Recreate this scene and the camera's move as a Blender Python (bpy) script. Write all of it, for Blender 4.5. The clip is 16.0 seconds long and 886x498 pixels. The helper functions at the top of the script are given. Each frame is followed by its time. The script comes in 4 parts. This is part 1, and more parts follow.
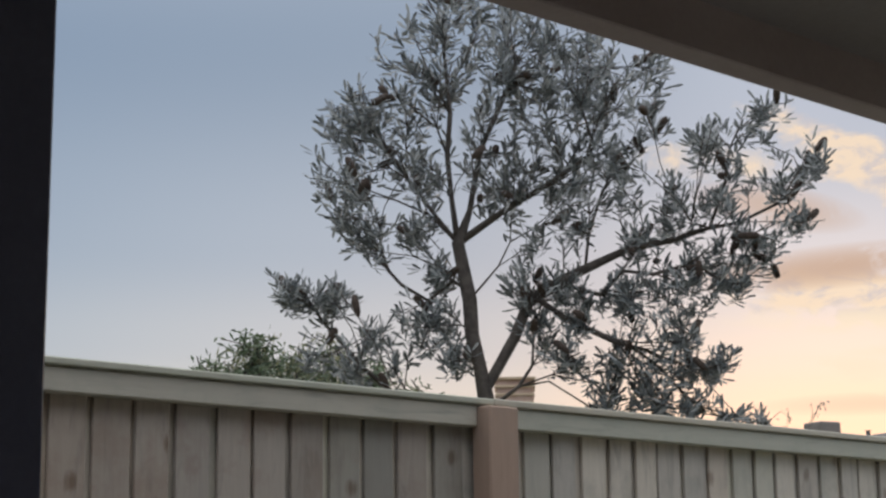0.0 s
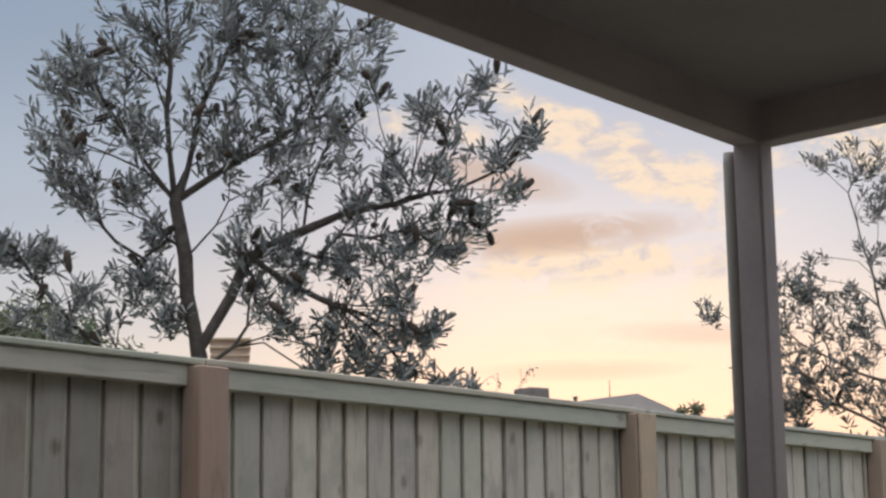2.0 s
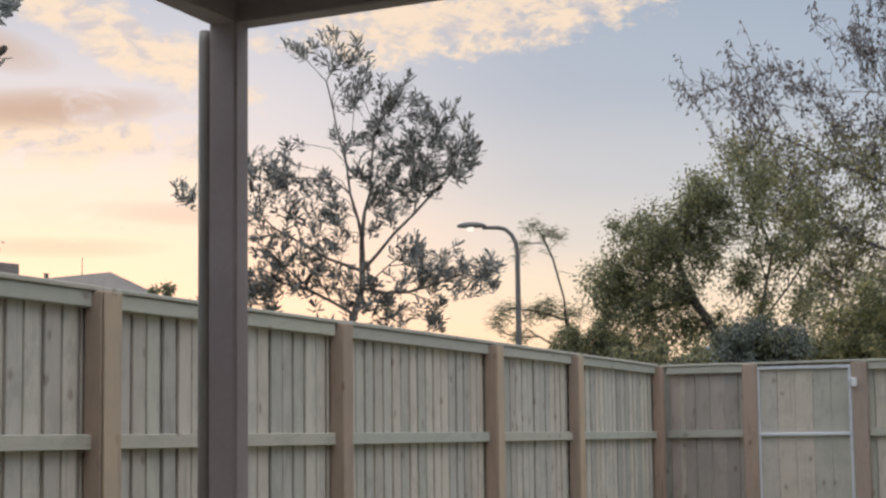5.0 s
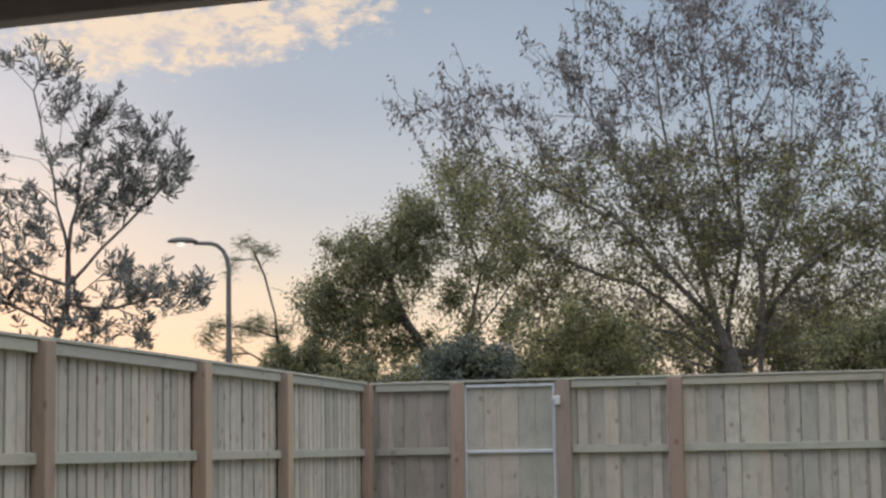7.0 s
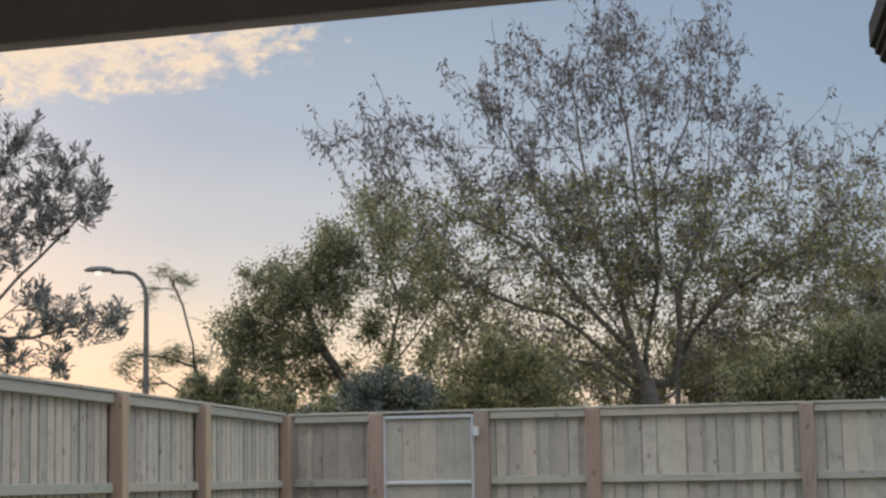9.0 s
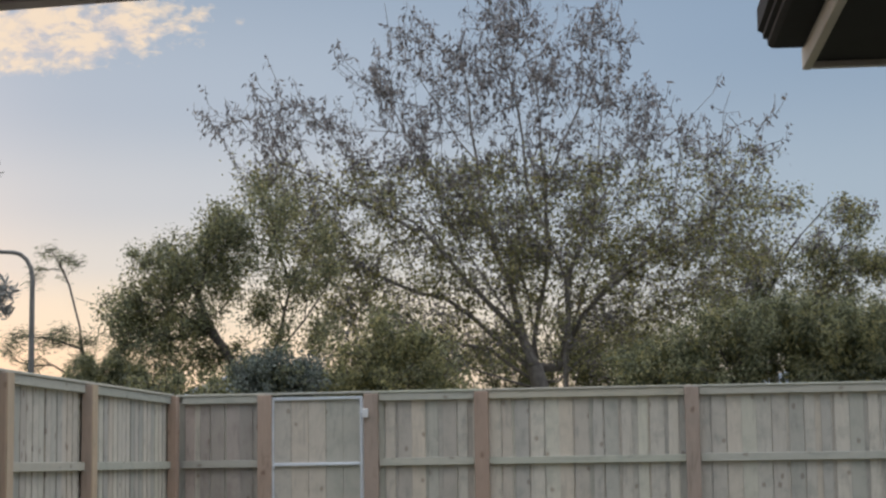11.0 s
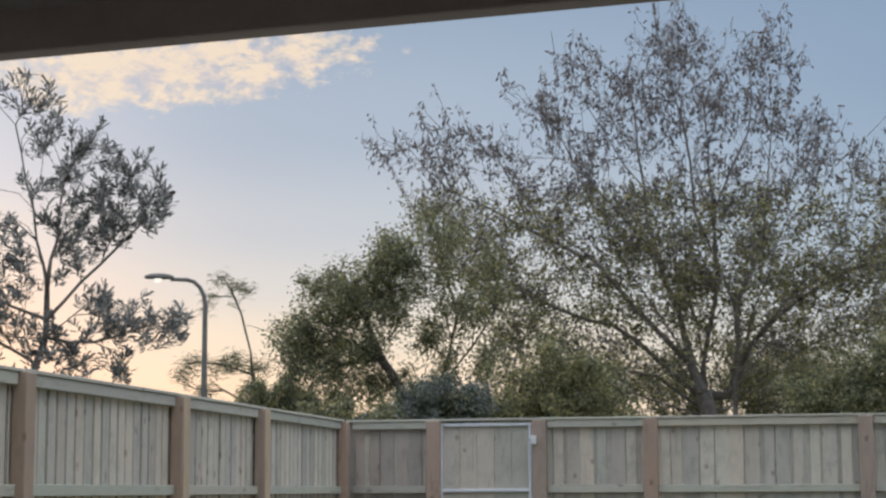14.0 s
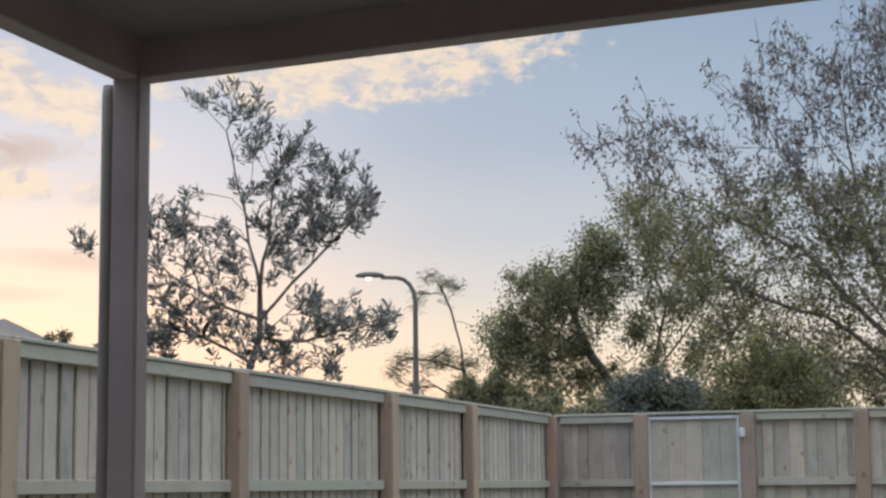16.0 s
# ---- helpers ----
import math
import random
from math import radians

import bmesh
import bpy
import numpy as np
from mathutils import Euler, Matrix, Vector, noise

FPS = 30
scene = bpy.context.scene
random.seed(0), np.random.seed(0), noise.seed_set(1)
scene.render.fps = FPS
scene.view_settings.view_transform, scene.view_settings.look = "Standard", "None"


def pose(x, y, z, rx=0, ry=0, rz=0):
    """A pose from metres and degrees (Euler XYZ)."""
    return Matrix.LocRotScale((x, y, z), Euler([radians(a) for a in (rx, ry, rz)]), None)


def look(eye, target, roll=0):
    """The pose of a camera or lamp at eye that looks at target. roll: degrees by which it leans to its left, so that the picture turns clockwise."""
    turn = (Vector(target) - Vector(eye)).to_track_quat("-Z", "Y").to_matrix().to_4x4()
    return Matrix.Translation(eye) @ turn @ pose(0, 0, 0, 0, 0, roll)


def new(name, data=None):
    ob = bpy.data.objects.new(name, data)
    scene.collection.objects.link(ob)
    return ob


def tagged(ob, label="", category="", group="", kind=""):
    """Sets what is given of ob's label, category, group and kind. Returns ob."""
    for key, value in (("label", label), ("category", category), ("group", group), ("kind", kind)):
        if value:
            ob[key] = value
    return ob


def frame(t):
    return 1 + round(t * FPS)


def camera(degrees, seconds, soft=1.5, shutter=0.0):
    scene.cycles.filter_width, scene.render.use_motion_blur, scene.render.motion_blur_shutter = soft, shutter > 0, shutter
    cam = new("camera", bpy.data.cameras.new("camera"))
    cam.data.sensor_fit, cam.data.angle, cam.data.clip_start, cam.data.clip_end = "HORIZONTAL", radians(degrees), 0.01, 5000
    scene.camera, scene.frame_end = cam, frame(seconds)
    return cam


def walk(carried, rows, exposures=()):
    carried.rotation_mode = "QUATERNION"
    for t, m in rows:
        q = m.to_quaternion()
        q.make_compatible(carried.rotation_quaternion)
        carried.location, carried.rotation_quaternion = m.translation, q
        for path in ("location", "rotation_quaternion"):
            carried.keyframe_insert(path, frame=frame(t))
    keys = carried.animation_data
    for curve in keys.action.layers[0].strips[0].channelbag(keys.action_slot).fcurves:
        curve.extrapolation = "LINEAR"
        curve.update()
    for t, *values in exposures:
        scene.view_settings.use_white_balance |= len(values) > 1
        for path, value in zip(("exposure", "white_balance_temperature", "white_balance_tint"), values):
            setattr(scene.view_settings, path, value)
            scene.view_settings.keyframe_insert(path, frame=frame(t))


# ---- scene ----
FOV = math.degrees(2 * math.atan(784 / 3100))
cam = camera(FOV, 16.0, soft=2.5)
# seconds, x, y, z, yaw to the left of +y, pitch up, roll
ROWS = [
    (0, 0.022, -0.028, 1.084, 47.259, 11.590, -0.716),
    (0.5, 0.026, -0.031, 1.081, 45.268, 11.404, -0.847),
    (1, 0.023, -0.014, 1.082, 42.966, 11.039, -0.921),
    (1.5, 0.020, -0.007, 1.084, 40.369, 10.764, -0.863),
    (2, 0.023, -0.009, 1.081, 37.976, 10.252, -0.796),
    (2.5, 0.022, -0.005, 1.081, 36.045, 9.731, -0.740),
    (3, 0.026, -0.003, 1.083, 32.964, 8.965, -0.564),
    (3.5, 0.024, 0.013, 1.080, 30.169, 8.008, -0.664),
    (4, 0.017, 0.033, 1.077, 26.220, 6.819, -0.662),
    (6.5, 0.018, 0.083, 1.099, 14.547, 6.482, -1.016),
    (7, 0.017, 0.092, 1.094, 11.487, 6.553, -0.938),
    (7.5, 0.008, 0.105, 1.085, 10.276, 7.299, -0.873),
    (8, 0.013, 0.094, 1.102, 8.725, 8.101, -0.842),
    (8.5, 0.015, 0.081, 1.102, 8.581, 8.963, -0.992),
    (9, 0.019, 0.069, 1.106, 8.815, 7.478, -0.990),
    (9.5, 0.017, 0.081, 1.095, 7.314, 6.751, -0.882),
    (9.7, 0.017, 0.080, 1.094, 6.420, 6.790, -0.950),
    (10.6, 0.018, 0.060, 1.085, 4.900, 6.900, -0.850),
    (12, 0.020, 0.015, 1.068, 7.663, 6.996, -0.624),
    (12.5, 0.075, -0.079, 1.067, 8.825, 6.991, -0.534),
    (13, 0.091, -0.101, 1.083, 9.125, 6.846, -0.557),
    (13.5, 0.015, -0.001, 1.072, 9.238, 7.109, -0.568),
    (14, 0.007, 0.012, 1.072, 10.685, 7.860, -0.253),
    (14.5, 0.043, -0.057, 1.078, 12.049, 7.842, -0.629),
    (15, 0.079, -0.100, 1.067, 13.380, 7.744, -0.612),
    (15.5, 0.097, -0.110, 1.072, 14.984, 7.704, -0.698),
    (16, 0.097, -0.113, 1.068, 17.599, 7.725, -0.566),
]
walk(cam, [(t, pose(x, y, z, 90 + pitch, 0, yaw) @ pose(0, 0, 0, 0, 0, roll)) for t, x, y, z, yaw, pitch, roll in ROWS],
     exposures=[(0, 0.0, 6500, 10), (1.5, 0.06, 6500, 10), (3.0, 0.12, 6500, 11), (4.2, 0.11, 6500, 11), (7.0, 0.04, 6480, 10), (9.0, 0.06, 6450, 10), (12.0, 0.07, 6350, 9), (16.0, 0.08, 6150, 9)])


# ---- sky and light ----
SUN_AZ, SUN_EL = radians(34.0), radians(1.5)
GLOW_AZ = 31.5


class Net:
    """Short calls for a node tree."""

    def __init__(self, tree):
        self.tree = tree
        tree.nodes.clear()

    def node(self, kind, **inputs):
        n = self.tree.nodes.new(kind)
        for key, v in inputs.items():
            self.put(n.inputs[key.replace("_", " ")], v)
        return n

    def put(self, socket, v):
        if isinstance(v, bpy.types.NodeSocket):
            self.tree.links.new(v, socket)
        elif v is not None:
            socket.default_value = v

    def math(self, op, a, b=0.0, clamp=False):
        n = self.tree.nodes.new("ShaderNodeMath")
        n.operation, n.use_clamp = op, clamp
        self.put(n.inputs[0], a)
        self.put(n.inputs[1], b)
        return n.outputs[0]

    def ramp(self, fac, stops, ease="EASE"):
        n = self.tree.nodes.new("ShaderNodeValToRGB")
        n.color_ramp.interpolation = ease
        while len(n.color_ramp.elements) < len(stops):
            n.color_ramp.elements.new(0.5)
        for e, (p, c) in zip(n.color_ramp.elements, stops):
            e.position = p
            e.color = (*c, 1) if isinstance(c, tuple) else (c, c, c, 1)
        self.put(n.inputs[0], fac)
        return n.outputs[0]

    def mix(self, fac, a, b, blend="MIX"):
        n = self.tree.nodes.new("ShaderNodeMix")
        n.data_type, n.blend_type = "RGBA", blend
        self.put(n.inputs[0], fac)
        self.put(n.inputs[6], (*a, 1) if isinstance(a, tuple) else a)
        self.put(n.inputs[7], (*b, 1) if isinstance(b, tuple) else b)
        return n.outputs[2]

    def noise(self, vec, scale, detail=4.0, rough=0.55, warp=0.0):
        n = self.node("ShaderNodeTexNoise", Vector=vec, Scale=scale, Detail=detail, Roughness=rough, Distortion=warp)
        return n.outputs["Fac"]

    def combine(self, x, y, z):
        return self.node("ShaderNodeCombineXYZ", X=x, Y=y, Z=z).outputs[0]


world = bpy.data.worlds.new("dusk_sky")
scene.world = world
world.use_nodes = True
w = Net(world.node_tree)
way = w.node("ShaderNodeTexCoord").outputs["Generated"]
sep = w.node("ShaderNodeSeparateXYZ", Vector=way)
elev = w.math("MULTIPLY", w.math("ARCSINE", sep.outputs[2]), 57.29578)
azim = w.math("MULTIPLY", w.math("ARCTAN2", w.math("MULTIPLY", sep.outputs[0], -1.0), sep.outputs[1]), 57.29578)
off_az = w.math("ABSOLUTE", w.math("SUBTRACT", azim, GLOW_AZ))
# clear sky: towards the sunset, beside it, and well away from it
up = w.math("DIVIDE", elev, 90.0, clamp=True)
HIGH = [(0.30, (0.50, 0.55, 0.65)), (0.5, (1.45, 1.47, 1.52))]
near_sun = w.ramp(up, [(0.0, (0.86, 0.625, 0.49)), (0.05, (0.84, 0.66, 0.56)), (0.07, (0.82, 0.67, 0.58)), (0.09, (0.72, 0.67, 0.64)), (0.115, (0.57, 0.60, 0.67)), (0.17, (0.40, 0.48, 0.60))] + HIGH)
beside = w.ramp(up, [(0.0, (0.90, 0.67, 0.50)), (0.035, (0.82, 0.665, 0.52)), (0.055, (0.73, 0.655, 0.56)), (0.073, (0.57, 0.58, 0.59)), (0.095, (0.465, 0.51, 0.575)), (0.13, (0.35, 0.425, 0.53)), (0.20, (0.235, 0.315, 0.43))] + HIGH)
away = w.ramp(up, [(0.0, (0.72, 0.58, 0.46)), (0.04, (0.55, 0.53, 0.50)), (0.06, (0.42, 0.47, 0.53)), (0.09, (0.33, 0.41, 0.51)), (0.15, (0.235, 0.32, 0.445)), (0.20, (0.205, 0.285, 0.415))] + HIGH)
turn1 = w.ramp(w.math("DIVIDE", off_az, 40.0, clamp=True), [(0.08, 0.0), (0.38, 1.0)])
turn2 = w.ramp(w.math("DIVIDE", off_az, 40.0, clamp=True), [(0.48, 0.0), (1.0, 1.0)])
clear = w.mix(turn2, w.mix(turn1, near_sun, beside), away)
sky_tex = w.node("ShaderNodeTexSky")
sky_tex.sky_type = "NISHITA"
sky_tex.sun_disc = False
sky_tex.sun_elevation, sky_tex.sun_rotation = SUN_EL, -SUN_AZ
clear = w.mix(0.03, clear, sky_tex.outputs[0])
# clouds: drifts in bearing and height, torn by noise
cloud_at = w.combine(w.math("MULTIPLY", azim, 0.25), w.math("MULTIPLY", elev, 0.40), 3.7)
torn = w.noise(cloud_at, 1.9, 7.0, 0.6, 0.6)
fine = w.noise(cloud_at, 5.5, 5.0, 0.6, 0.3)


def drift(az, el, half_az, half_el, tilt, gain):
    """A soft patch of cloud round a bearing and a height."""
    da = w.math("SUBTRACT", azim, az)
    de = w.math("SUBTRACT", w.math("SUBTRACT", elev, el), w.math("MULTIPLY", da, tilt))
    q = w.math("ADD", w.math("POWER", w.math("ABSOLUTE", w.math("DIVIDE", da, half_az)), 2.0), w.math("POWER", w.math("ABSOLUTE", w.math("DIVIDE", de, half_el)), 2.0))
    return w.math("MULTIPLY", w.math("SUBTRACT", 1.0, q, clamp=True), gain)


banks, streaks = None, None
for spec in ((31.8, 13.1, 6.8, 1.6, 0.5, 1.1), (20.0, 13.6, 9.2, 1.7, -0.10, 1.15), (33.0, 9.7, 6.4, 1.2, 0.03, 1.05), (37.5, 14.2, 5.0, 1.0, 0.1, 0.7)):
    one = drift(*spec)
    banks = one if banks is None else w.math("MAXIMUM", banks, one)
for spec in ((32.0, 8.8, 6.5, 0.55, 0.04, 1.0), (35.0, 7.4, 6.0, 0.45, 0.02, 0.7), (30.6, 8.0, 4.2, 0.35, -0.06, 1.0), (31.5, 6.9, 3.6, 0.28, 0.05, 0.9)):
    one = drift(*spec)
    streaks = one if streaks is None else w.math("MAXIMUM", streaks, one)
puffy = w.ramp(w.math("DIVIDE", w.math("SUBTRACT", azim, 22.0), 8.0, clamp=True), [(0.0, 1.15), (1.0, 0.25)])
lumps = w.math("ADD", w.math("MULTIPLY", torn, w.math("SUBTRACT", 1.7, puffy)), w.math("MULTIPLY", fine, puffy))
cover = w.math("MULTIPLY", w.math("SUBTRACT", w.math("ADD", lumps, w.math("MULTIPLY", banks, 0.62)), 1.13), 3.2, clamp=True)
cover = w.math("MULTIPLY", cover, w.math("MULTIPLY", banks, 4.0, clamp=True))
thick = w.noise(w.combine(w.math("MULTIPLY", azim, 0.3), w.math("ADD", w.math("MULTIPLY", elev, 0.6), 0.25), 3.7), 2.4, 6.0, 0.6, 0.5)
puff = w.math("ADD", w.math("MULTIPLY", thick, w.math("SUBTRACT", 1.0, w.math("MULTIPLY", puffy, 0.48))), w.math("MULTIPLY", fine, w.math("MULTIPLY", puffy, 0.48)))
tint = w.mix(w.ramp(puff, [(0.38, 0.0), (0.56, 1.0)]), (0.66, 0.58, 0.56), (0.98, 0.76, 0.54))
sky = w.mix(w.math("MULTIPLY", cover, 0.82), clear, tint)
glow = w.math("MULTIPLY", w.math("MULTIPLY", streaks, w.ramp(torn, [(0.40, 0.0), (0.58, 1.0)])), 0.9)
dusky = None
for spec in ((34.3, 10.6, 5.2, 0.75, -0.06, 1.0), (36.2, 12.6, 3.0, 0.8, 0.2, 0.8), (29.6, 7.3, 3.6, 0.45, 0.05, 0.4), (33.5, 6.2, 4.0, 0.4, 0.0, 0.35)):
    one = drift(*spec)
    dusky = one if dusky is None else w.math("MAXIMUM", dusky, one)
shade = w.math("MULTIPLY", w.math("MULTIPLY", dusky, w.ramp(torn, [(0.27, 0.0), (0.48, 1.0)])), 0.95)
sky = w.mix(shade, sky, (0.63, 0.44, 0.33))
sky = w.mix(glow, sky, (1.0, 0.82, 0.61))
back = w.node("ShaderNodeBackground", Color=sky, Strength=1.0)
w.tree.links.new(back.outputs[0], w.node("ShaderNodeOutputWorld").inputs[0])

sun = new("sun", bpy.data.lights.new("sun", "SUN"))
sun.data.energy, sun.data.angle, sun.data.color = 0.5, radians(12), (1.0, 0.8, 0.6)
sun.matrix_world = look((0, 0, 30), (30 * math.sin(SUN_AZ), -30 * math.cos(SUN_AZ), 30 - 30 * math.tan(radians(4))))


# ---- materials ----
def material(name, rough=0.8, metal=0.0):
    m = bpy.data.materials.new(name)
    m.use_nodes = True
    n = Net(m.node_tree)
    b = n.node("ShaderNodeBsdfPrincipled", Roughness=rough, Metallic=metal)
    n.tree.links.new(b.outputs[0], n.node("ShaderNodeOutputMaterial").inputs[0])
    return m, n, b


def bump(n, b, height, strength, distance=0.004):
    k = n.node("ShaderNodeBump", Height=height, Strength=strength, Distance=distance)
    n.put(b.inputs["Normal"], k.outputs[0])


def wood(name, pale, dark, stain, knots=0.5, spread=0.25, along="Z"):
    """Sawn timber: long grain, knots, weather stains, each board of its own shade."""
    m, n, b = material(name, 0.85)
    co = n.node("ShaderNodeTexCoord").outputs["Object"]
    rnd = n.node("ShaderNodeObjectInfo").outputs["Random"]
    isl = n.node("ShaderNodeNewGeometry").outputs["Random Per Island"]
    own = n.math("FRACT", n.math("ADD", rnd, isl))
    part_xyz = n.node("ShaderNodeSeparateXYZ", Vector=co)
    shift = n.math("MULTIPLY", own, 37.0)
    s = {"X": (0.08, 1, 1), "Y": (1, 0.08, 1), "Z": (1, 1, 0.08)}[along]
    grain_at = n.combine(n.math("ADD", n.math("MULTIPLY", part_xyz.outputs[0], s[0]), shift), n.math("MULTIPLY", part_xyz.outputs[1], s[1]), n.math("MULTIPLY", part_xyz.outputs[2], s[2]))
    grain = n.noise(grain_at, 70.0, 5.0, 0.6, 0.4)
    blot = n.noise(n.combine(n.math("ADD", part_xyz.outputs[0], shift), part_xyz.outputs[1], part_xyz.outputs[2]), 6.0, 5.0, 0.65)
    s2 = {"X": (0.7, 1, 1), "Y": (1, 0.7, 1), "Z": (1, 1, 0.7)}[along]
    knot_at = n.combine(n.math("ADD", n.math("MULTIPLY", n.math("ADD", part_xyz.outputs[0], part_xyz.outputs[1]), s2[0]), shift), n.math("MULTIPLY", part_xyz.outputs[2], s2[2]), 0.0)
    vor = n.node("ShaderNodeTexVoronoi")
    vor.voronoi_dimensions = "2D"
    n.put(vor.inputs["Vector"], n.node("ShaderNodeVectorMath").outputs[0])
    warp = [k for k in n.tree.nodes if k.type == "VECT_MATH"][-1]
    n.put(warp.inputs[0], knot_at)
    n.put(warp.inputs[1], n.combine(n.math("MULTIPLY", grain, 0.05), n.math("MULTIPLY", blot, 0.05), 0.0))
    n.put(vor.inputs["Scale"], 4.6)
    knot = n.ramp(vor.outputs["Distance"], [(0.03, 1.0), (0.125, 0.0)])
    some = n.math("GREATER_THAN", n.node("ShaderNodeSeparateColor", Color=vor.outputs["Color"]).outputs[0], 0.5)
    knot = n.math("MULTIPLY", knot, some)
    col = n.mix(grain, dark, pale)
    col = n.mix(n.math("MULTIPLY", n.ramp(blot, [(0.45, 0.0), (0.68, 1.0)]), 0.7), col, stain)
    tone = n.math("FRACT", n.math("MULTIPLY", own, 5.3))
    col = n.mix(n.math("MULTIPLY", n.ramp(tone, [(0.45, 0.0), (1.0, 1.0)]), 0.34), col, tuple(c * k for c, k in zip(dark, (1.12, 1.0, 0.92))))
    col = n.mix(n.math("MULTIPLY", n.ramp(tone, [(0.0, 1.0), (0.35, 0.0)]), 0.4), col, tuple(c * k for c, k in zip(dark, (0.92, 1.03, 0.97))))
    s3 = {"X": (0.18, 1, 1), "Y": (1, 0.18, 1), "Z": (1, 1, 0.18)}[along]
    run_at = n.combine(n.math("ADD", n.math("MULTIPLY", part_xyz.outputs[0], s3[0]), n.math("MULTIPLY", shift, 1.7)), n.math("MULTIPLY", part_xyz.outputs[1], s3[1]), n.math("MULTIPLY", part_xyz.outputs[2], s3[2]))
    runs = n.ramp(n.noise(run_at, 17.0, 4.0, 0.65, 0.8), [(0.52, 0.0), (0.74, 1.0)])
    col = n.mix(n.math("MULTIPLY", runs, 0.55), col, tuple(0.62 * c for c in dark))
    col = n.mix(n.math("MULTIPLY", knot, knots), col, tuple(0.4 * c * k for c, k in zip(dark, (1.15, 0.9, 0.75))))
    hsv = n.node("ShaderNodeHueSaturation", Color=col, Value=n.math("ADD", 1.0 - spread / 2, n.math("MULTIPLY", own, spread)), Saturation=n.math("ADD", 0.8, n.math("MULTIPLY", own, 0.4)))
    n.put(b.inputs["Base Color"], hsv.outputs[0])
    bump(n, b, grain, 0.35, 0.003)
    return m


def plain(name, a, c, scale=6.0, rough=0.6, metal=0.0, relief=0.1, fine_scale=60.0):
    """Paint, metal, brick or soil: two scales of wear."""
    m, n, b = material(name, rough, metal)
    co = n.node("ShaderNodeTexCoord").outputs["Object"]
    big, small = n.noise(co, scale, 5.0), n.noise(co, fine_scale, 3.0)
    f = n.math("ADD", n.math("MULTIPLY", big, 0.7), n.math("MULTIPLY", small, 0.3))
    n.put(b.inputs["Base Color"], n.mix(n.ramp(f, [(0.3, 0.0), (0.7, 1.0)]), a, c))
    bump(n, b, small, relief)
    return m


def leafy(name, a, c, d, rough=0.55, thin=0.25):
    """Leaves, each of its own shade, a little light coming through."""
    m, n, b = material(name, rough)
    isl = n.node("ShaderNodeNewGeometry").outputs["Random Per Island"]
    col = n.ramp(isl, [(0.0, a), (0.55, c), (1.0, d)], "LINEAR")
    n.put(b.inputs["Base Color"], col)
    t = n.node("ShaderNodeBsdfTranslucent", Color=col)
    mixer = n.node("ShaderNodeMixShader", Fac=thin)
    n.tree.links.new(b.outputs[0], mixer.inputs[1])
    n.tree.links.new(t.outputs[0], mixer.inputs[2])
    out = [k for k in n.tree.nodes if k.type == "OUTPUT_MATERIAL"][0]
    n.tree.links.new(mixer.outputs[0], out.inputs[0])
    return m


PALING = wood("weathered_pine_paling", (0.65, 0.605, 0.535), (0.47, 0.435, 0.385), (0.40, 0.385, 0.34), 0.62, 0.36)
# brown stain, with the near bay's shade also put into this colour
SHADED_PALING = wood("brown_stained_shaded_paling", (0.45, 0.412, 0.372), (0.315, 0.286, 0.258), (0.29, 0.235, 0.203), 0.8, 0.4)
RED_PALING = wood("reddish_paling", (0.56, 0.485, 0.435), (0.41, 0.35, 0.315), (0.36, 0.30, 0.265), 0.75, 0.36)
PALE_POST = wood("pale_post_board", (0.56, 0.45, 0.34), (0.40, 0.32, 0.25), (0.42, 0.36, 0.28), 0.3, 0.2)
RAIL_X = wood("weathered_pine_rail", (0.56, 0.54, 0.475), (0.43, 0.42, 0.365), (0.42, 0.425, 0.375), 0.6, 0.15, "X")
POST = wood("pink_brown_post_timber", (0.49, 0.365, 0.29), (0.35, 0.255, 0.203), (0.37, 0.29, 0.235), 0.6, 0.2)
GALV = plain("galvanised_steel", (0.70, 0.74, 0.80), (0.82, 0.85, 0.90), 9.0, 0.4, 0.2)
WHITE = plain("white_plastic", (0.72, 0.72, 0.74), (0.8, 0.8, 0.8), 9.0, 0.5)
TAUPE = plain("taupe_paint", (0.34, 0.283, 0.277), (0.41, 0.347, 0.34), 3.0, 0.6)
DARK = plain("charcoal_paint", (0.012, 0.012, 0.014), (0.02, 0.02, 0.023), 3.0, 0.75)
# the near post's shade is put into this blue-black colour
SHADED_POST = plain("blue_black_shaded_paint", (0.10, 0.105, 0.15), (0.13, 0.135, 0.185), 3.0, 0.5)
CEIL = plain("patio_ceiling_paint", (0.21, 0.192, 0.19), (0.26, 0.24, 0.236), 2.0, 0.7)
PIPE = plain("grey_green_downpipe", (0.33, 0.30, 0.275), (0.38, 0.355, 0.325), 4.0, 0.5)
FASCIA = plain("pale_fascia_paint", (0.42, 0.38, 0.33), (0.5, 0.46, 0.41), 4.0, 0.6)
SOIL = plain("dry_lawn", (0.10, 0.10, 0.05), (0.17, 0.15, 0.09), 1.2, 0.95, 0.0, 0.6, 25.0)
RENDER_WALL = plain("rendered_wall", (0.42, 0.38, 0.33), (0.48, 0.44, 0.38), 2.0, 0.9)
TILE = plain("grey_roof_tile", (0.19, 0.17, 0.155), (0.26, 0.235, 0.215), 2.0, 0.8)
BLUE_ROOF = plain("blue_grey_metal_roof", (0.24, 0.29, 0.38), (0.30, 0.35, 0.44), 1.0, 0.5)
BRICK = plain("red_brown_brick", (0.46, 0.31, 0.25), (0.58, 0.43, 0.36), 6.0, 0.9)
CREAM = plain("cream_brick", (0.55, 0.42, 0.30), (0.62, 0.50, 0.37), 6.0, 0.9)
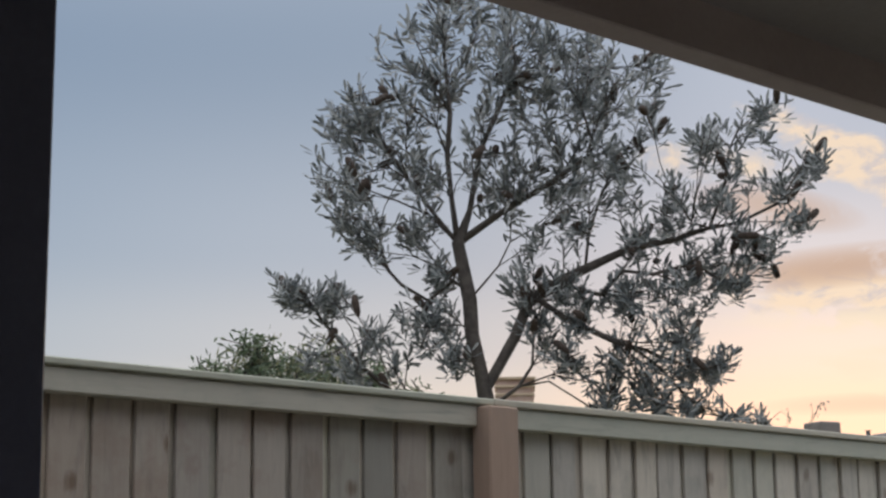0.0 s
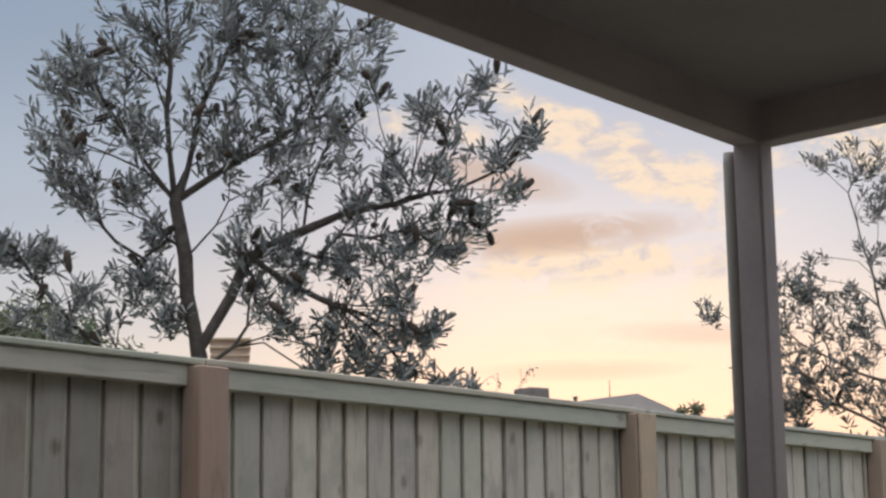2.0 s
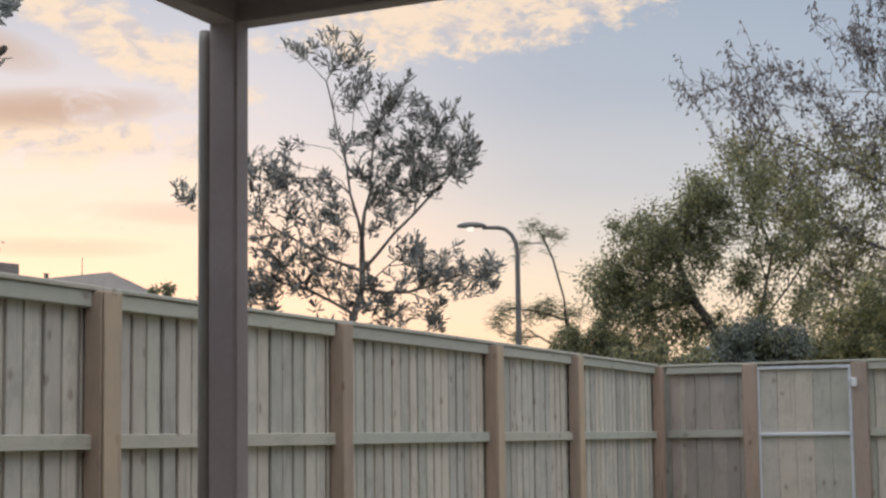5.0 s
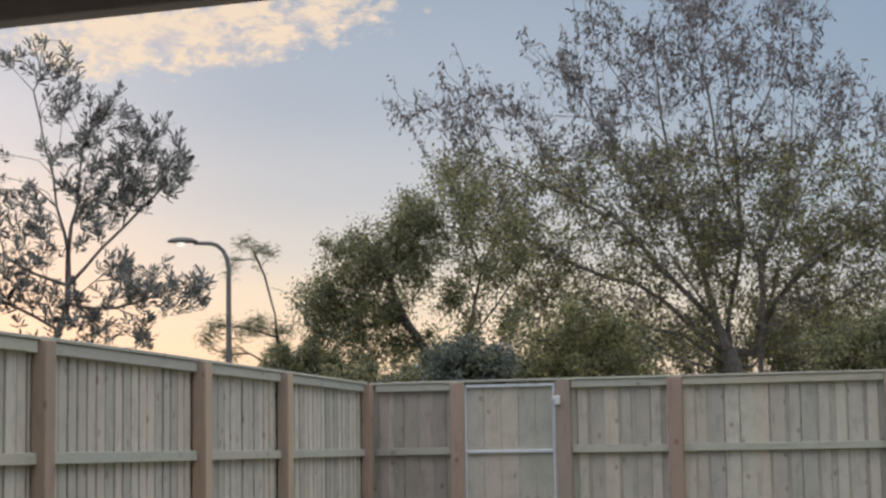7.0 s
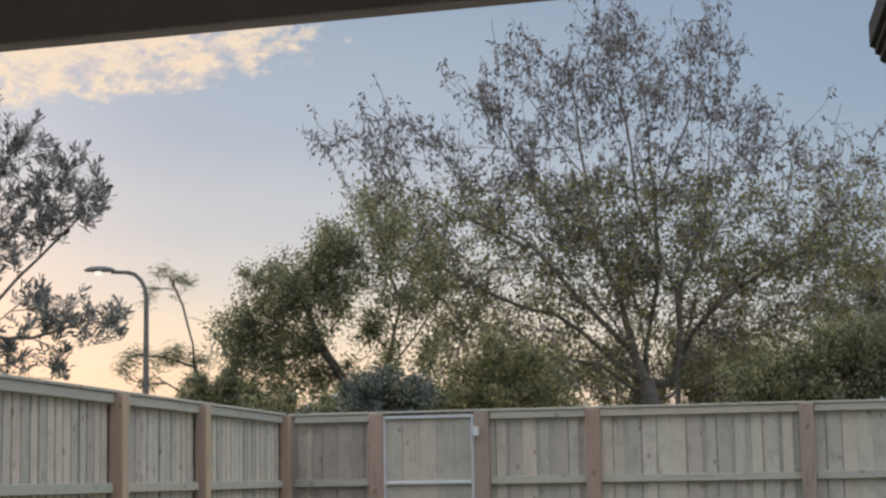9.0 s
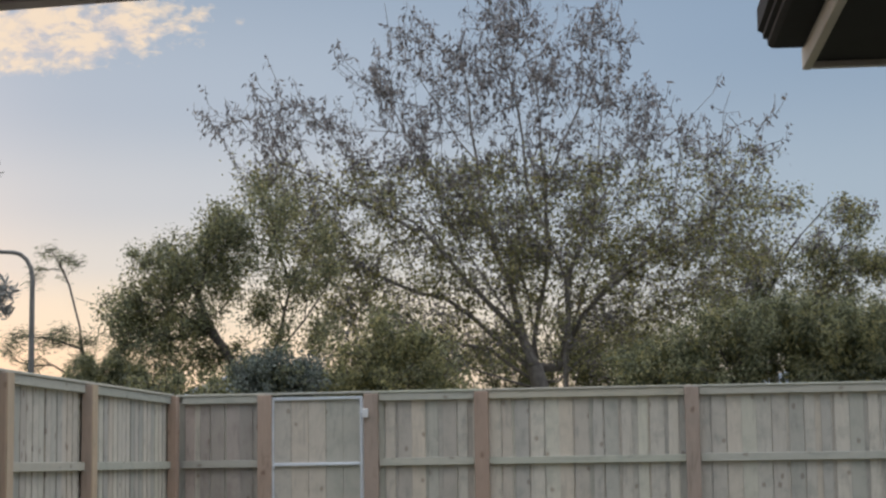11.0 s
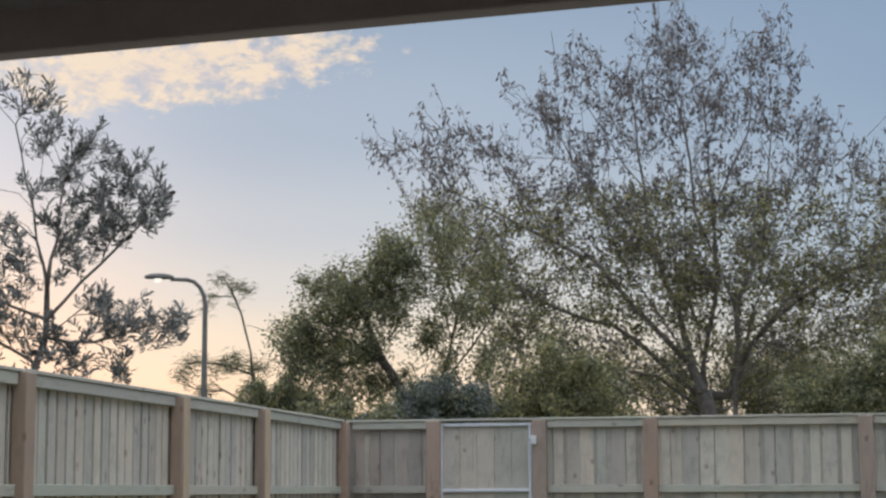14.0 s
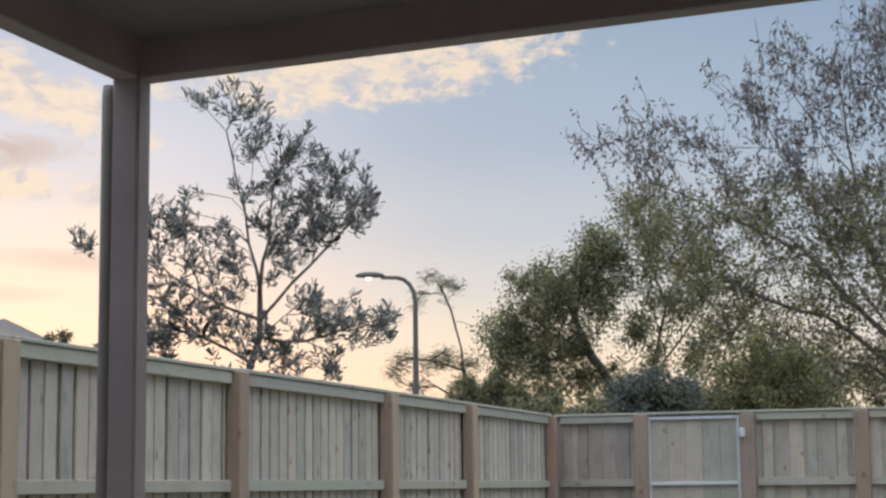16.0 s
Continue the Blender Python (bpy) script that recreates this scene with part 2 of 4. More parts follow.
STEEL = plain("weathered_lamp_steel", (0.13, 0.13, 0.128), (0.21, 0.205, 0.20), 4.0, 0.6, 0.1)
BARK = plain("grey_brown_bark", (0.07, 0.06, 0.055), (0.15, 0.13, 0.115), 14.0, 0.95, 0.0, 0.8, 70.0)
BARK_PALE = plain("pale_grey_bark", (0.15, 0.135, 0.125), (0.27, 0.245, 0.23), 9.0, 0.95, 0.0, 0.6)
BANKSIA = leafy("banksia_leaf", (0.10, 0.115, 0.12), (0.265, 0.285, 0.29), (0.49, 0.51, 0.51), 0.45, 0.36)
BANKSIA_DULL = leafy("young_banksia_leaf", (0.11, 0.114, 0.112), (0.24, 0.245, 0.24), (0.43, 0.435, 0.42), 0.5, 0.33)
CONE = plain("banksia_cone", (0.06, 0.046, 0.04), (0.13, 0.095, 0.075), 30.0, 0.95, 0.0, 0.9, 200.0)
AUTUMN = leafy("dry_purple_leaf", (0.10, 0.095, 0.108), (0.19, 0.175, 0.182), (0.30, 0.27, 0.26))
GREEN = leafy("olive_green_leaf", (0.14, 0.147, 0.08), (0.285, 0.28, 0.138), (0.47, 0.415, 0.195), 0.5, 0.5)
WATTLE = leafy("dark_green_leaf", (0.095, 0.112, 0.075), (0.215, 0.232, 0.142), (0.39, 0.38, 0.225), 0.5, 0.5)
SALTBUSH = leafy("blue_grey_leaf", (0.09, 0.108, 0.095), (0.16, 0.19, 0.17), (0.25, 0.28, 0.25), 0.6, 0.3)
CONIFER = leafy("fresh_green_leaf", (0.07, 0.10, 0.06), (0.15, 0.20, 0.12), (0.25, 0.31, 0.20), 0.5, 0.35)


GLASS_LIT, gn, gb = material("lit_lamp_lens", 0.3)
gn.put(gb.inputs["Base Color"], (0.8, 0.8, 0.78, 1))
gn.put(gb.inputs["Emission Color"], (1.0, 0.93, 0.82, 1))
gn.put(gb.inputs["Emission Strength"], 0.9)


for paint in (DARK, SHADED_POST):
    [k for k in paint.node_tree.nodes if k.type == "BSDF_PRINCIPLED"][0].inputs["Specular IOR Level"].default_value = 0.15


# ---- builders ----
def box(bm, x0, x1, y0, y1, z0, z1):
    vs = [bm.verts.new((x, y, z)) for x in (x0, x1) for y in (y0, y1) for z in (z0, z1)]
    for f in ((0, 1, 3, 2), (4, 6, 7, 5), (0, 4, 5, 1), (2, 3, 7, 6), (0, 2, 6, 4), (1, 5, 7, 3)):
        bm.faces.new([vs[i] for i in f])


def block(x0, x1, y0, y1, z0, z1, edge=0.004):
    bm = bmesh.new()
    box(bm, x0, x1, y0, y1, z0, z1)
    if edge:
        bmesh.ops.bevel(bm, geom=bm.edges[:], offset=edge, segments=1, affect="EDGES")
    return bm


def mesh_of(name, bm, mat, smooth=False):
    me = bpy.data.meshes.new(name)
    bmesh.ops.recalc_face_normals(bm, faces=bm.faces)
    bm.to_mesh(me)
    bm.free()
    me.materials.append(mat)
    if smooth:
        me.shade_smooth()
    return me


def thing(name, label, category, at=(0, 0, 0), turn=0.0, group="", kind=""):
    ob = new(name)
    ob.matrix_basis = pose(*at, 0, 0, turn)
    return tagged(ob, label, category, group, kind)


def part(name, bm, mat, parent, label="", smooth=False, kind=""):
    ob = new(name, mesh_of(name, bm, mat, smooth) if isinstance(bm, bmesh.types.BMesh) else bm)
    ob.parent = parent
    return tagged(ob, label, kind=kind)


def piece(name, me, parent, at, turn=(0, 0, 0)):
    ob = new(name, me)
    ob.parent = parent
    ob.matrix_basis = pose(*at, *turn)
    return ob


def solo(name, bm, mat, label, category, kind="", smooth=False):
    return tagged(new(name, mesh_of(name, bm, mat, smooth)), label, category, kind=kind)


def tube(points, radii, sides=6):
    """Vertices and faces of a tapering pipe through points, with no twist."""
    verts, faces = [], []
    u = None
    for i, p in enumerate(points):
        d = points[min(len(points) - 1, i + 1)] - points[max(0, i - 1)]
        d = d.normalized() if d.length > 1e-9 else Vector((0, 0, 1))
        u = d.orthogonal() if u is None else u - d * u.dot(d)
        u = u.normalized() if u.length > 1e-6 else d.orthogonal().normalized()
        v = d.cross(u)
        for k in range(sides):
            t = 2 * math.pi * k / sides
            verts.append(p + radii[i] * (math.cos(t) * u + math.sin(t) * v))
    for i in range(len(points) - 1):
        for k in range(sides):
            a, b = i * sides + k, i * sides + (k + 1) % sides
            faces.append((a, b, b + sides, a + sides))
    faces.append(tuple(range(sides))[::-1])
    faces.append(tuple(range((len(points) - 1) * sides, len(points) * sides)))
    return verts, faces


class Bag:
    """Collects pieces of a mesh that is made at once."""

    def __init__(self):
        self.v, self.f = [], []

    def add(self, verts, faces):
        n = len(self.v)
        self.v.extend(verts)
        self.f.extend(tuple(i + n for i in f) for f in faces)

    def mesh(self, name, mat, smooth=True):
        me = bpy.data.meshes.new(name)
        me.from_pydata([tuple(v) for v in self.v], [], self.f)
        me.materials.append(mat)
        if smooth:
            me.shade_smooth()
        return me


def pipe_bm(points, radii, sides=12):
    bm = bmesh.new()
    v, f = tube([Vector(p) for p in points], radii, sides)
    vs = [bm.verts.new(p) for p in v]
    for q in f:
        bm.faces.new([vs[i] for i in q])
    return bm


def spot(bearing, distance, z=0.0):
    a = radians(bearing)
    return (-distance * math.sin(a), distance * math.cos(a), z)


# ---- ground ----
bm = bmesh.new()
bmesh.ops.create_grid(bm, x_segments=40, y_segments=40, size=900)
solo("ground", bm, SOIL, "dry lawn and bare soil running to the horizon", "ground", "structure")

# unseen pale slab, added to bounce light up onto the beams and ceiling
bm = block(-2.6, 3.6, -1.65, 4.9, -0.1, 0.035, 0.01)
BOUNCE_PAVING = plain("pale_bounce_concrete", (0.38, 0.36, 0.34), (0.47, 0.45, 0.42), 2.0, 0.9)
solo("pavement", bm, BOUNCE_PAVING, "unseen pale concrete slab added to bounce light under the cover", "pavement", "structure")

# ---- paling fences ----
TOP, RAIL_TOP = 1.752, 1.12


def paling_fence(name, label, length, posts, at, turn, rails_skip=(), front=0.115, pitch=0.1388, recess=0.013, rail_mat=RAIL_X, seed=1, pale=(3, 5, 6), uneven=False, phase=0.5, first_until=0.0, first_mat=SHADED_PALING):
    """A lapped and capped fence along +x, seen from -y: posts proud, rails between them, palings behind."""
    rng = random.Random(seed)
    fence = thing(name, label, "fence", at, turn, kind="structure")
    pw, proud = 0.132, 0.066
    post_me = mesh_of("post", block(0, pw, -proud, 0.02, -0.3, TOP - 0.024, 0.005), POST)
    face_me = mesh_of("post_face", block(0.004, pw + 0.008, -proud - 0.014, -proud - 0.002, 0.0, TOP - 0.026, 0.003), PALE_POST)
    for k, x in enumerate(posts):
        if k in pale:
            piece("post_face", face_me, fence, (x, 0, 0))
        piece("post", post_me, fence, (x, rng.uniform(-0.004, 0.004), rng.uniform(-0.006, 0.004)), (rng.uniform(-0.25, 0.25), rng.uniform(-0.3, 0.3), 0))
    spans = list(zip([-0.0] + [p + pw for p in posts], posts + [length]))
    for a, b in spans:
        if b - a < 0.3:
            continue
        gate_bay = any(a - 0.05 < g < b for g in rails_skip)
        part("capping", block(a - pw / 2 + 0.001, b + pw / 2 - 0.001, -0.031, 0.075, TOP - 0.022, TOP + rng.uniform(-0.002, 0.002), 0.004), rail_mat, fence)
        if gate_bay:
            continue
        part("top_rail", block(a, b, -0.018, 0.026, TOP - 0.093, TOP - 0.0235, 0.004), rail_mat, fence)
        part("middle_rail", block(a, b, -0.018, 0.026, RAIL_TOP - 0.07, RAIL_TOP + rng.uniform(-0.004, 0.003), 0.004), rail_mat, fence)
        part("bottom_rail", block(a, b, -0.018, 0.026, 0.2, 0.27, 0.004), rail_mat, fence)
    sizes = (front, front * 0.72, front * 1.03) if uneven else (front, front * 1.05, front * 0.95)
    boards, first_boards = ([mesh_of("paling", block(-f / 2, f / 2, 0.0275, 0.0425, 0.03, TOP - 0.026, 0.003), mat) for f in sizes] for mat in (PALING, first_mat))
    lap = mesh_of("back_paling", block(-0.05, 0.05, 0.0315 + recess, 0.0435 + recess, 0.03, TOP - 0.03, 0), PALING)
    for i in range(int(length / pitch) + 1):
        x = (i + phase) * pitch + rng.uniform(-0.011, 0.011)
        if not any(g - 0.02 < x < g + 0.98 for g in rails_skip):
            piece("paling", rng.choice(first_boards if x < first_until else boards), fence, (x, rng.uniform(0, 0.004), 0), (0, rng.uniform(-0.15, 0.15), rng.uniform(-0.8, 0.8)))
        x = (i + phase - 0.5) * pitch
        if not any(g - 0.06 < x < g + 0.98 for g in rails_skip):
            piece("back_paling", lap, fence, (x, rng.uniform(0.001, 0.004), 0))
    return fence


# the long fence runs along +y at x = -4.09; local x goes from its near end to the corner
LONG_POSTS = [-2.63, -0.03, 2.60, 5.23, 7.74, 10.32, 12.31, 15.05]
START = 1.30
paling_fence("fence", "long weathered pine paling fence with red-brown posts and capping", 18.06, [p + 2.7 for p in LONG_POSTS], (-4.09, START - 2.7, 0), 90, seed=3, phase=0.47, first_until=5.3)
# the fence across the end of the yard, with its gate
CROSS = -2.94
paling_fence("fence", "weathered pine paling fence across the yard end with a gate", 12.6, [0.745, 1.78, 2.82, 4.77, 6.93, 9.15, 11.35], (-4.02, 16.60, 0), CROSS, rails_skip=(0.83,), front=0.13, recess=0.011, seed=8, pale=(), uneven=True, first_until=0.74, first_mat=RED_PALING)


def yard_gate(at, turn):
    gate = thing("gate", "pine paling gate in a galvanised steel frame", "gate", at, turn)
    wide, high = 0.895, 1.71
    part("stile", block(0, 0.032, -0.016, 0.016, 0.08, high, 0.006), GALV, gate, "galvanised steel tube")
    part("stile", block(wide - 0.032, wide, -0.016, 0.016, 0.08, high, 0.006), GALV, gate, "galvanised steel tube")
    for z in (high - 0.032, RAIL_TOP - 0.062, 0.08):
        part("frame_rail", block(0.032, wide - 0.032, -0.016, 0.016, z, z + 0.032, 0.006), GALV, gate, "galvanised steel tube")
    me = mesh_of("paling", block(0, 0.165, 0.0175, 0.0325, 0.06, high - 0.005, 0.003), PALING)
    for i in range(5):
        piece("paling", me, gate, (0.026 + i * 0.168, (i % 2) * 0.004, 0))
    latch = part("latch", block(wide + 0.014, wide + 0.064, -0.125, -0.09, 1.50, 1.585, 0.006), WHITE, gate, "white plastic latch")
    part("bolt", pipe_bm([(wide - 0.03, -0.03, 1.55), (wide + 0.03, -0.1, 1.55)], [0.008, 0.008], 8), GALV, latch)
    return gate


c, s_ = math.cos(radians(CROSS)), math.sin(radians(CROSS))
yard_gate((-4.02 + 0.865 * c, 16.60 + 0.865 * s_, 0), CROSS)

# ---- patio cover ----
BEAM = 2.33
patio = thing("patio_cover", "taupe timber patio cover with dark lined ceiling", "patio cover")
part("side_beam", block(-2.483, -2.403, -1.6, 4.66, BEAM, BEAM + 0.135), TAUPE, patio)
part("corner_post", block(-2.49, -2.397, 4.655, 4.74, 0, BEAM + 0.12, 0.008), TAUPE, patio)
near_post = part("near_post", block(-2.575, -2.467, 1.275, 1.40, 0, BEAM - 0.003, 0.006), SHADED_POST, patio, "near post with its shade put into a blue-black colour")
bm = block(0, 6.0, -0.08, 0, BEAM, BEAM + 0.135)
bmesh.ops.transform(bm, matrix=pose(-2.42, 4.745, 0, 0, 0, -7.3), verts=bm.verts)
part("end_beam", bm, TAUPE, patio)
bm = bmesh.new()
outline = [(-2.47, -1.6), (3.5, -1.6), (3.5, 4.0), (-2.40, 4.70), (-2.47, 4.70)]
for z in (BEAM + 0.125, BEAM + 0.18):
    bm.faces.new([bm.verts.new((x, y, z)) for x, y in outline])
bm.verts.ensure_lookup_table()
for i in range(5):
    j = (i + 1) % 5
    bm.faces.new([bm.verts[k] for k in (i, j, j + 5, i + 5)])
part("ceiling_lining", bm, CEIL, patio)
# unseen sheet, its overhang added to keep sky light off the near fence
part("shading_roof_sheet", block(-2.70, 3.5, -1.62, 4.0, BEAM + 0.19, BEAM + 0.225, 0.003), TILE, patio, "unseen grey metal sheet added to shade the near fence")
for x in (-1.30, 0.05, 1.4):
    part("batten", block(x, x + 0.06, -1.5, 4.22 - 0.117 * x, BEAM + 0.10, BEAM + 0.124), TAUPE, patio)
down = part("downpipe", pipe_bm([(-2.511, 4.675, 0), (-2.511, 4.675, BEAM - 0.045), (-2.511, 4.675, BEAM - 0.012)], [0.021, 0.021, 0.019], 14), PIPE, patio, "grey painted downpipe", True)

# ---- house wing with its eave ----
wing = thing("house", "house wing with a dark gutter and pale fascia", "house", kind="structure")
part("fascia", block(0.70, 0.73, 1.0, 5.88, 2.36, 2.52, 0.003), FASCIA, wing, "pale painted fascia")
part("end_fascia", block(0.73, 4.0, 5.84, 5.87, 2.36, 2.52, 0.003), FASCIA, wing)
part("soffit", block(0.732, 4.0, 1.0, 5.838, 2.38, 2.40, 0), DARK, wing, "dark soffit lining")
gut = bmesh.new()
profile = [(0.699, 2.425), (0.600, 2.425), (0.583, 2.436), (0.583, 2.455), (0.568, 2.46), (0.568, 2.478), (0.552, 2.485), (0.552, 2.56), (0.566, 2.56), (0.595, 2.45), (0.699, 2.45)]
ends = []
for y in (1.0, 5.825):
    ends.append([gut.verts.new((x, y, z)) for x, z in profile])
    gut.faces.new(ends[-1])
for i in range(len(profile)):
    j = (i + 1) % len(profile)
    gut.faces.new((ends[0][i], ends[0][j], ends[1][j], ends[1][i]))
part("gutter", gut, DARK, wing, "black stepped metal gutter")
part("wall", block(1.35, 1.55, 1.0, 5.4, 0, 2.38, 0), RENDER_WALL, wing)
bm = bmesh.new()
vs = [bm.verts.new(p) for p in ((0.70, 1.0, 2.525), (0.70, 5.86, 2.525), (4.0, 1.0, 3.9), (4.0, 5.86, 3.9))]
bm.faces.new((vs[0], vs[1], vs[3], vs[2]))
r = bmesh.ops.extrude_face_region(bm, geom=bm.faces[:])
bmesh.ops.translate(bm, vec=(0, 0, 0.05), verts=[v for v in r["geom"] if isinstance(v, bmesh.types.BMVert)])
part("roof", bm, TILE, wing)
rear = thing("house", "rendered house wall behind the patio", "house", kind="structure")
part("wall", block(-6.0, 6.0, -1.85, -1.65, 0, 2.7, 0), RENDER_WALL, rear)


# ---- trees ----
def leaf_blade(bag, base, way, side, length, width, droop=0.15):
    """A narrow leaf of four triangles with a bend in it."""
    n = side.cross(way)
    mid = base + way * (length * 0.55) + n * (length * 0.06)
    tip = base + way * length - Vector((0, 0, droop * length))
    bag.add([base, mid - side * width / 2, tip, mid + side * width / 2], [(0, 1, 3), (1, 2, 3)])


def strap_leaf(bag, base, way, side, length, width, lift):
    """A stiff blunt leaf, widest near its tip, curved a little upwards."""
    n = side.cross(way)
    a = base + way * (length * 0.3)
    b = base + way * (length * 0.75) + n * (length * lift)
    c = base + way * length + n * (length * lift * 2.0)
    bag.add([base, a - side * width * 0.3, b - side * width * 0.5, c - side * width * 0.2, c + side * width * 0.2, b + side * width * 0.5, a + side * width * 0.3],
            [(0, 1, 6), (1, 2, 5, 6), (2, 3, 4, 5)])


def rand_dir(rng):
    v = Vector((rng.gauss(0, 1), rng.gauss(0, 1), rng.gauss(0, 1)))
    return v.normalized()


def grow(limbs, tips, base_r, tip_r, rng, reach=1.0, lift=0.06, taper=0.52):
    """Limbs as lists of points. Boughs leave the limbs, twigs leave limbs and boughs. Returns nodes, parents, radii and the twig ends."""
    pos, par, way, tip_nodes = [], [], [], []
    for limb in limbs:
        last = -1
        if pos:
            last = min(range(len(pos)), key=lambda i: (pos[i] - limb[0]).length)
        for k, p in enumerate(limb):
            if k == 0 and last >= 0 and (pos[last] - p).length < 0.02:
                continue
            if last < 0:
                pos.append(p)
                par.append(-1)
                way.append(Vector((0, 0, 1)))
                last = 0
                continue
            a = pos[last]
            m = max(1, int((p - a).length / (0.22 * reach)))
            for q in range(1, m + 1):
                wob = rand_dir(rng) * 0.025 * reach if q < m else Vector()
                pos.append(a.lerp(p, q / m) + wob)
                par.append(last)
                way.append((p - a).normalized())
                last = len(pos) - 1

    def join(some, step):
        arr, dirs = np.array([tuple(p) for p in pos]), np.array([tuple(d) for d in way])
        for tip in some:
            gap = np.array(tip) - arr
            d = np.linalg.norm(gap, axis=1) + 1e-6
            turn = 1 - (gap * dirs).sum(1) / d
            i = int(np.argmin(d * (1 + 0.9 * turn) + 0.8 * np.maximum(0, -gap[:, 2])))
            a, far = pos[i], (tip - pos[i]).length
            h1 = a + way[i] * far * 0.35 + Vector((0, 0, lift * far))
            m = max(2, min(7, int(far / step)))
            last, prev = i, a
            for q in range(1, m + 1):
                t = q / m
                p = (1 - t) ** 2 * a + 2 * t * (1 - t) * h1 + t * t * tip + (rand_dir(rng) * 0.012 * reach if q < m else Vector())
                pos.append(p)
                par.append(last)
                way.append((p - prev).normalized())
                last, prev = len(pos) - 1, p
            tip_nodes.append(last)

    n = len(tips)
    join(tips[: n // 14], 0.2 * reach)
    join(tips[n // 14 : n // 3], 0.16 * reach)
    join(tips[n // 3 :], 0.14 * reach)
    load = [0.0] * len(pos)
    for t in tip_nodes:
        load[t] += 1
    for i in range(len(pos) - 1, 0, -1):
        if par[i] >= 0:
            load[par[i]] += load[i]
    total = max(load[0], 1)
    rad = [max(tip_r, base_r * (max(q, 0.3) / total) ** taper) for q in load]
    return pos, par, rad, tip_nodes


def bark_bag(pos, par, rad, low=0.012):
    """One tapering pipe along each run of nodes, with knobbly bark on the stout ones."""
    bag, kids = Bag(), {}
    for i, p in enumerate(par):
        kids.setdefault(p, []).append(i)
    starts = [(-1, k) for k in kids.get(-1, [])]
    while starts:
        p, i = starts.pop()
        run = [i] if p < 0 else [p, i]
        while kids.get(run[-1]):
            some = sorted(kids[run[-1]], key=lambda k: -rad[k])
            starts += [(run[-1], k) for k in some[1:]]
            run.append(some[0])
        r = [rad[k] for k in run]
        if p >= 0:
            r[0] = min(r[0], r[1] * 1.3)
        stout = max(r)
        r = [q * (1 + (0.10 * math.sin(7.3 * k + i) if q > low else 0)) for k, q in enumerate(r)]
        bag.add(*tube([pos[k] for k in run], r, 9 if stout > 0.05 else 5 if stout > low else 3))
    return bag


def blob_points(blobs, count, depth, rng, ragged=0.0, spread=1.12):
    """Points in the clumps of a crown: (across, height, radius) each. ragged: how strongly they gather into tufts with gaps between."""
    area = [max(b[2] ** 2, 0.022) for b in blobs]
    out = []
    for b in rng.choices(blobs, area, k=count):
        v = rand_dir(rng) * b[2] * spread * rng.random() ** 0.5
        p = Vector((b[0] + v.x, rng.gauss(0, 0.45) * depth + v.y * 0.7, b[1] + v.z))
        for _ in range(3):
            if ragged == 0 or noise.noise(p * 1.7) * 1.6 + 1 - ragged > rng.random():
                break
            v = rand_dir(rng) * b[2] * spread * rng.random() ** 0.5
            p = Vector((b[0] + v.x, rng.gauss(0, 0.45) * depth + v.y * 0.7, b[1] + v.z))
        out.append(p)
    return out


def flat_limbs(limbs, rng, depth):
    """Limbs given across and up, led a little to and fro in depth."""
    out = []
    for limb in limbs:
        way = rng.uniform(-1, 1) * depth
        out.append([Vector((u, way * k / max(1, len(limb) - 1) if k else 0.0, z)) for k, (u, z) in enumerate(limb)])
    return out


def banksia(label, bearing, distance, limbs, blobs, tips, depth, base_r, seed, cones, leaf=0.112, dense=(12, 18), mat=BANKSIA, bark=BARK, spread=1.12, tuft=0.24):
    """An old banksia: crooked limbs, whorls of stiff narrow leaves at the twig ends, dark old cones."""
    rng = random.Random(seed)
    tree = thing("tree", label, "tree", spot(bearing, distance), bearing)
    lines = flat_limbs(limbs, rng, depth * 0.35)
    for line in lines[1:]:
        for p in line[1:-1]:
            p += rand_dir(rng) * 0.045
    lines[0] = [Vector((lines[0][0].x, 0, -0.2)), Vector((lines[0][0].x + 0.03, 0, 1.2))] + lines[0]
    pos, par, rad, ends = grow(lines, blob_points(blobs, tips, depth, rng, spread=spread), base_r, 0.004, rng)
    part("trunk", bark_bag(pos, par, rad).mesh("trunk", bark), bark, tree)
    leaves = Bag()
    for e in ends:
        p, q = pos[e], pos[par[e]]
        axis = ((p - q).normalized() + Vector((0, 0, 0.95))).normalized()
        for k in range(rng.randint(*dense)):
            t = rng.random()
            along = p - axis * (tuft * t - 0.02)
            u = axis.orthogonal().normalized()
            u.rotate(Matrix.Rotation(rng.uniform(0, 6.283), 3, axis))
            way = (axis * (1.25 - 1.0 * t + rng.uniform(-0.25, 0.25)) + u).normalized()
            side = (way.cross(axis).normalized() + rand_dir(rng) * 0.4).normalized()
            strap_leaf(leaves, along, way, side, leaf * rng.uniform(0.6, 1.05), leaf * rng.uniform(0.16, 0.22), rng.uniform(-0.02, 0.09))
    kinds = []
    for n in (0.09, 0.12, 0.145):
        nut = Bag()
        nut.add(*tube([Vector((0, 0, h * n)) for h in (0, 0.2, 0.6, 0.9, 1.0)], [0.008, 0.021, 0.025, 0.02, 0.006], 7))
        kinds.append(nut.mesh("cone", CONE))
    part("crown", leaves.mesh("crown", mat, False), mat, tree)
    for e in rng.sample(ends, min(cones, len(ends))):
        piece("cone", rng.choice(kinds), tree, pos[par[e]], (rng.gauss(0, 45), rng.gauss(0, 45), 0))
    return tree


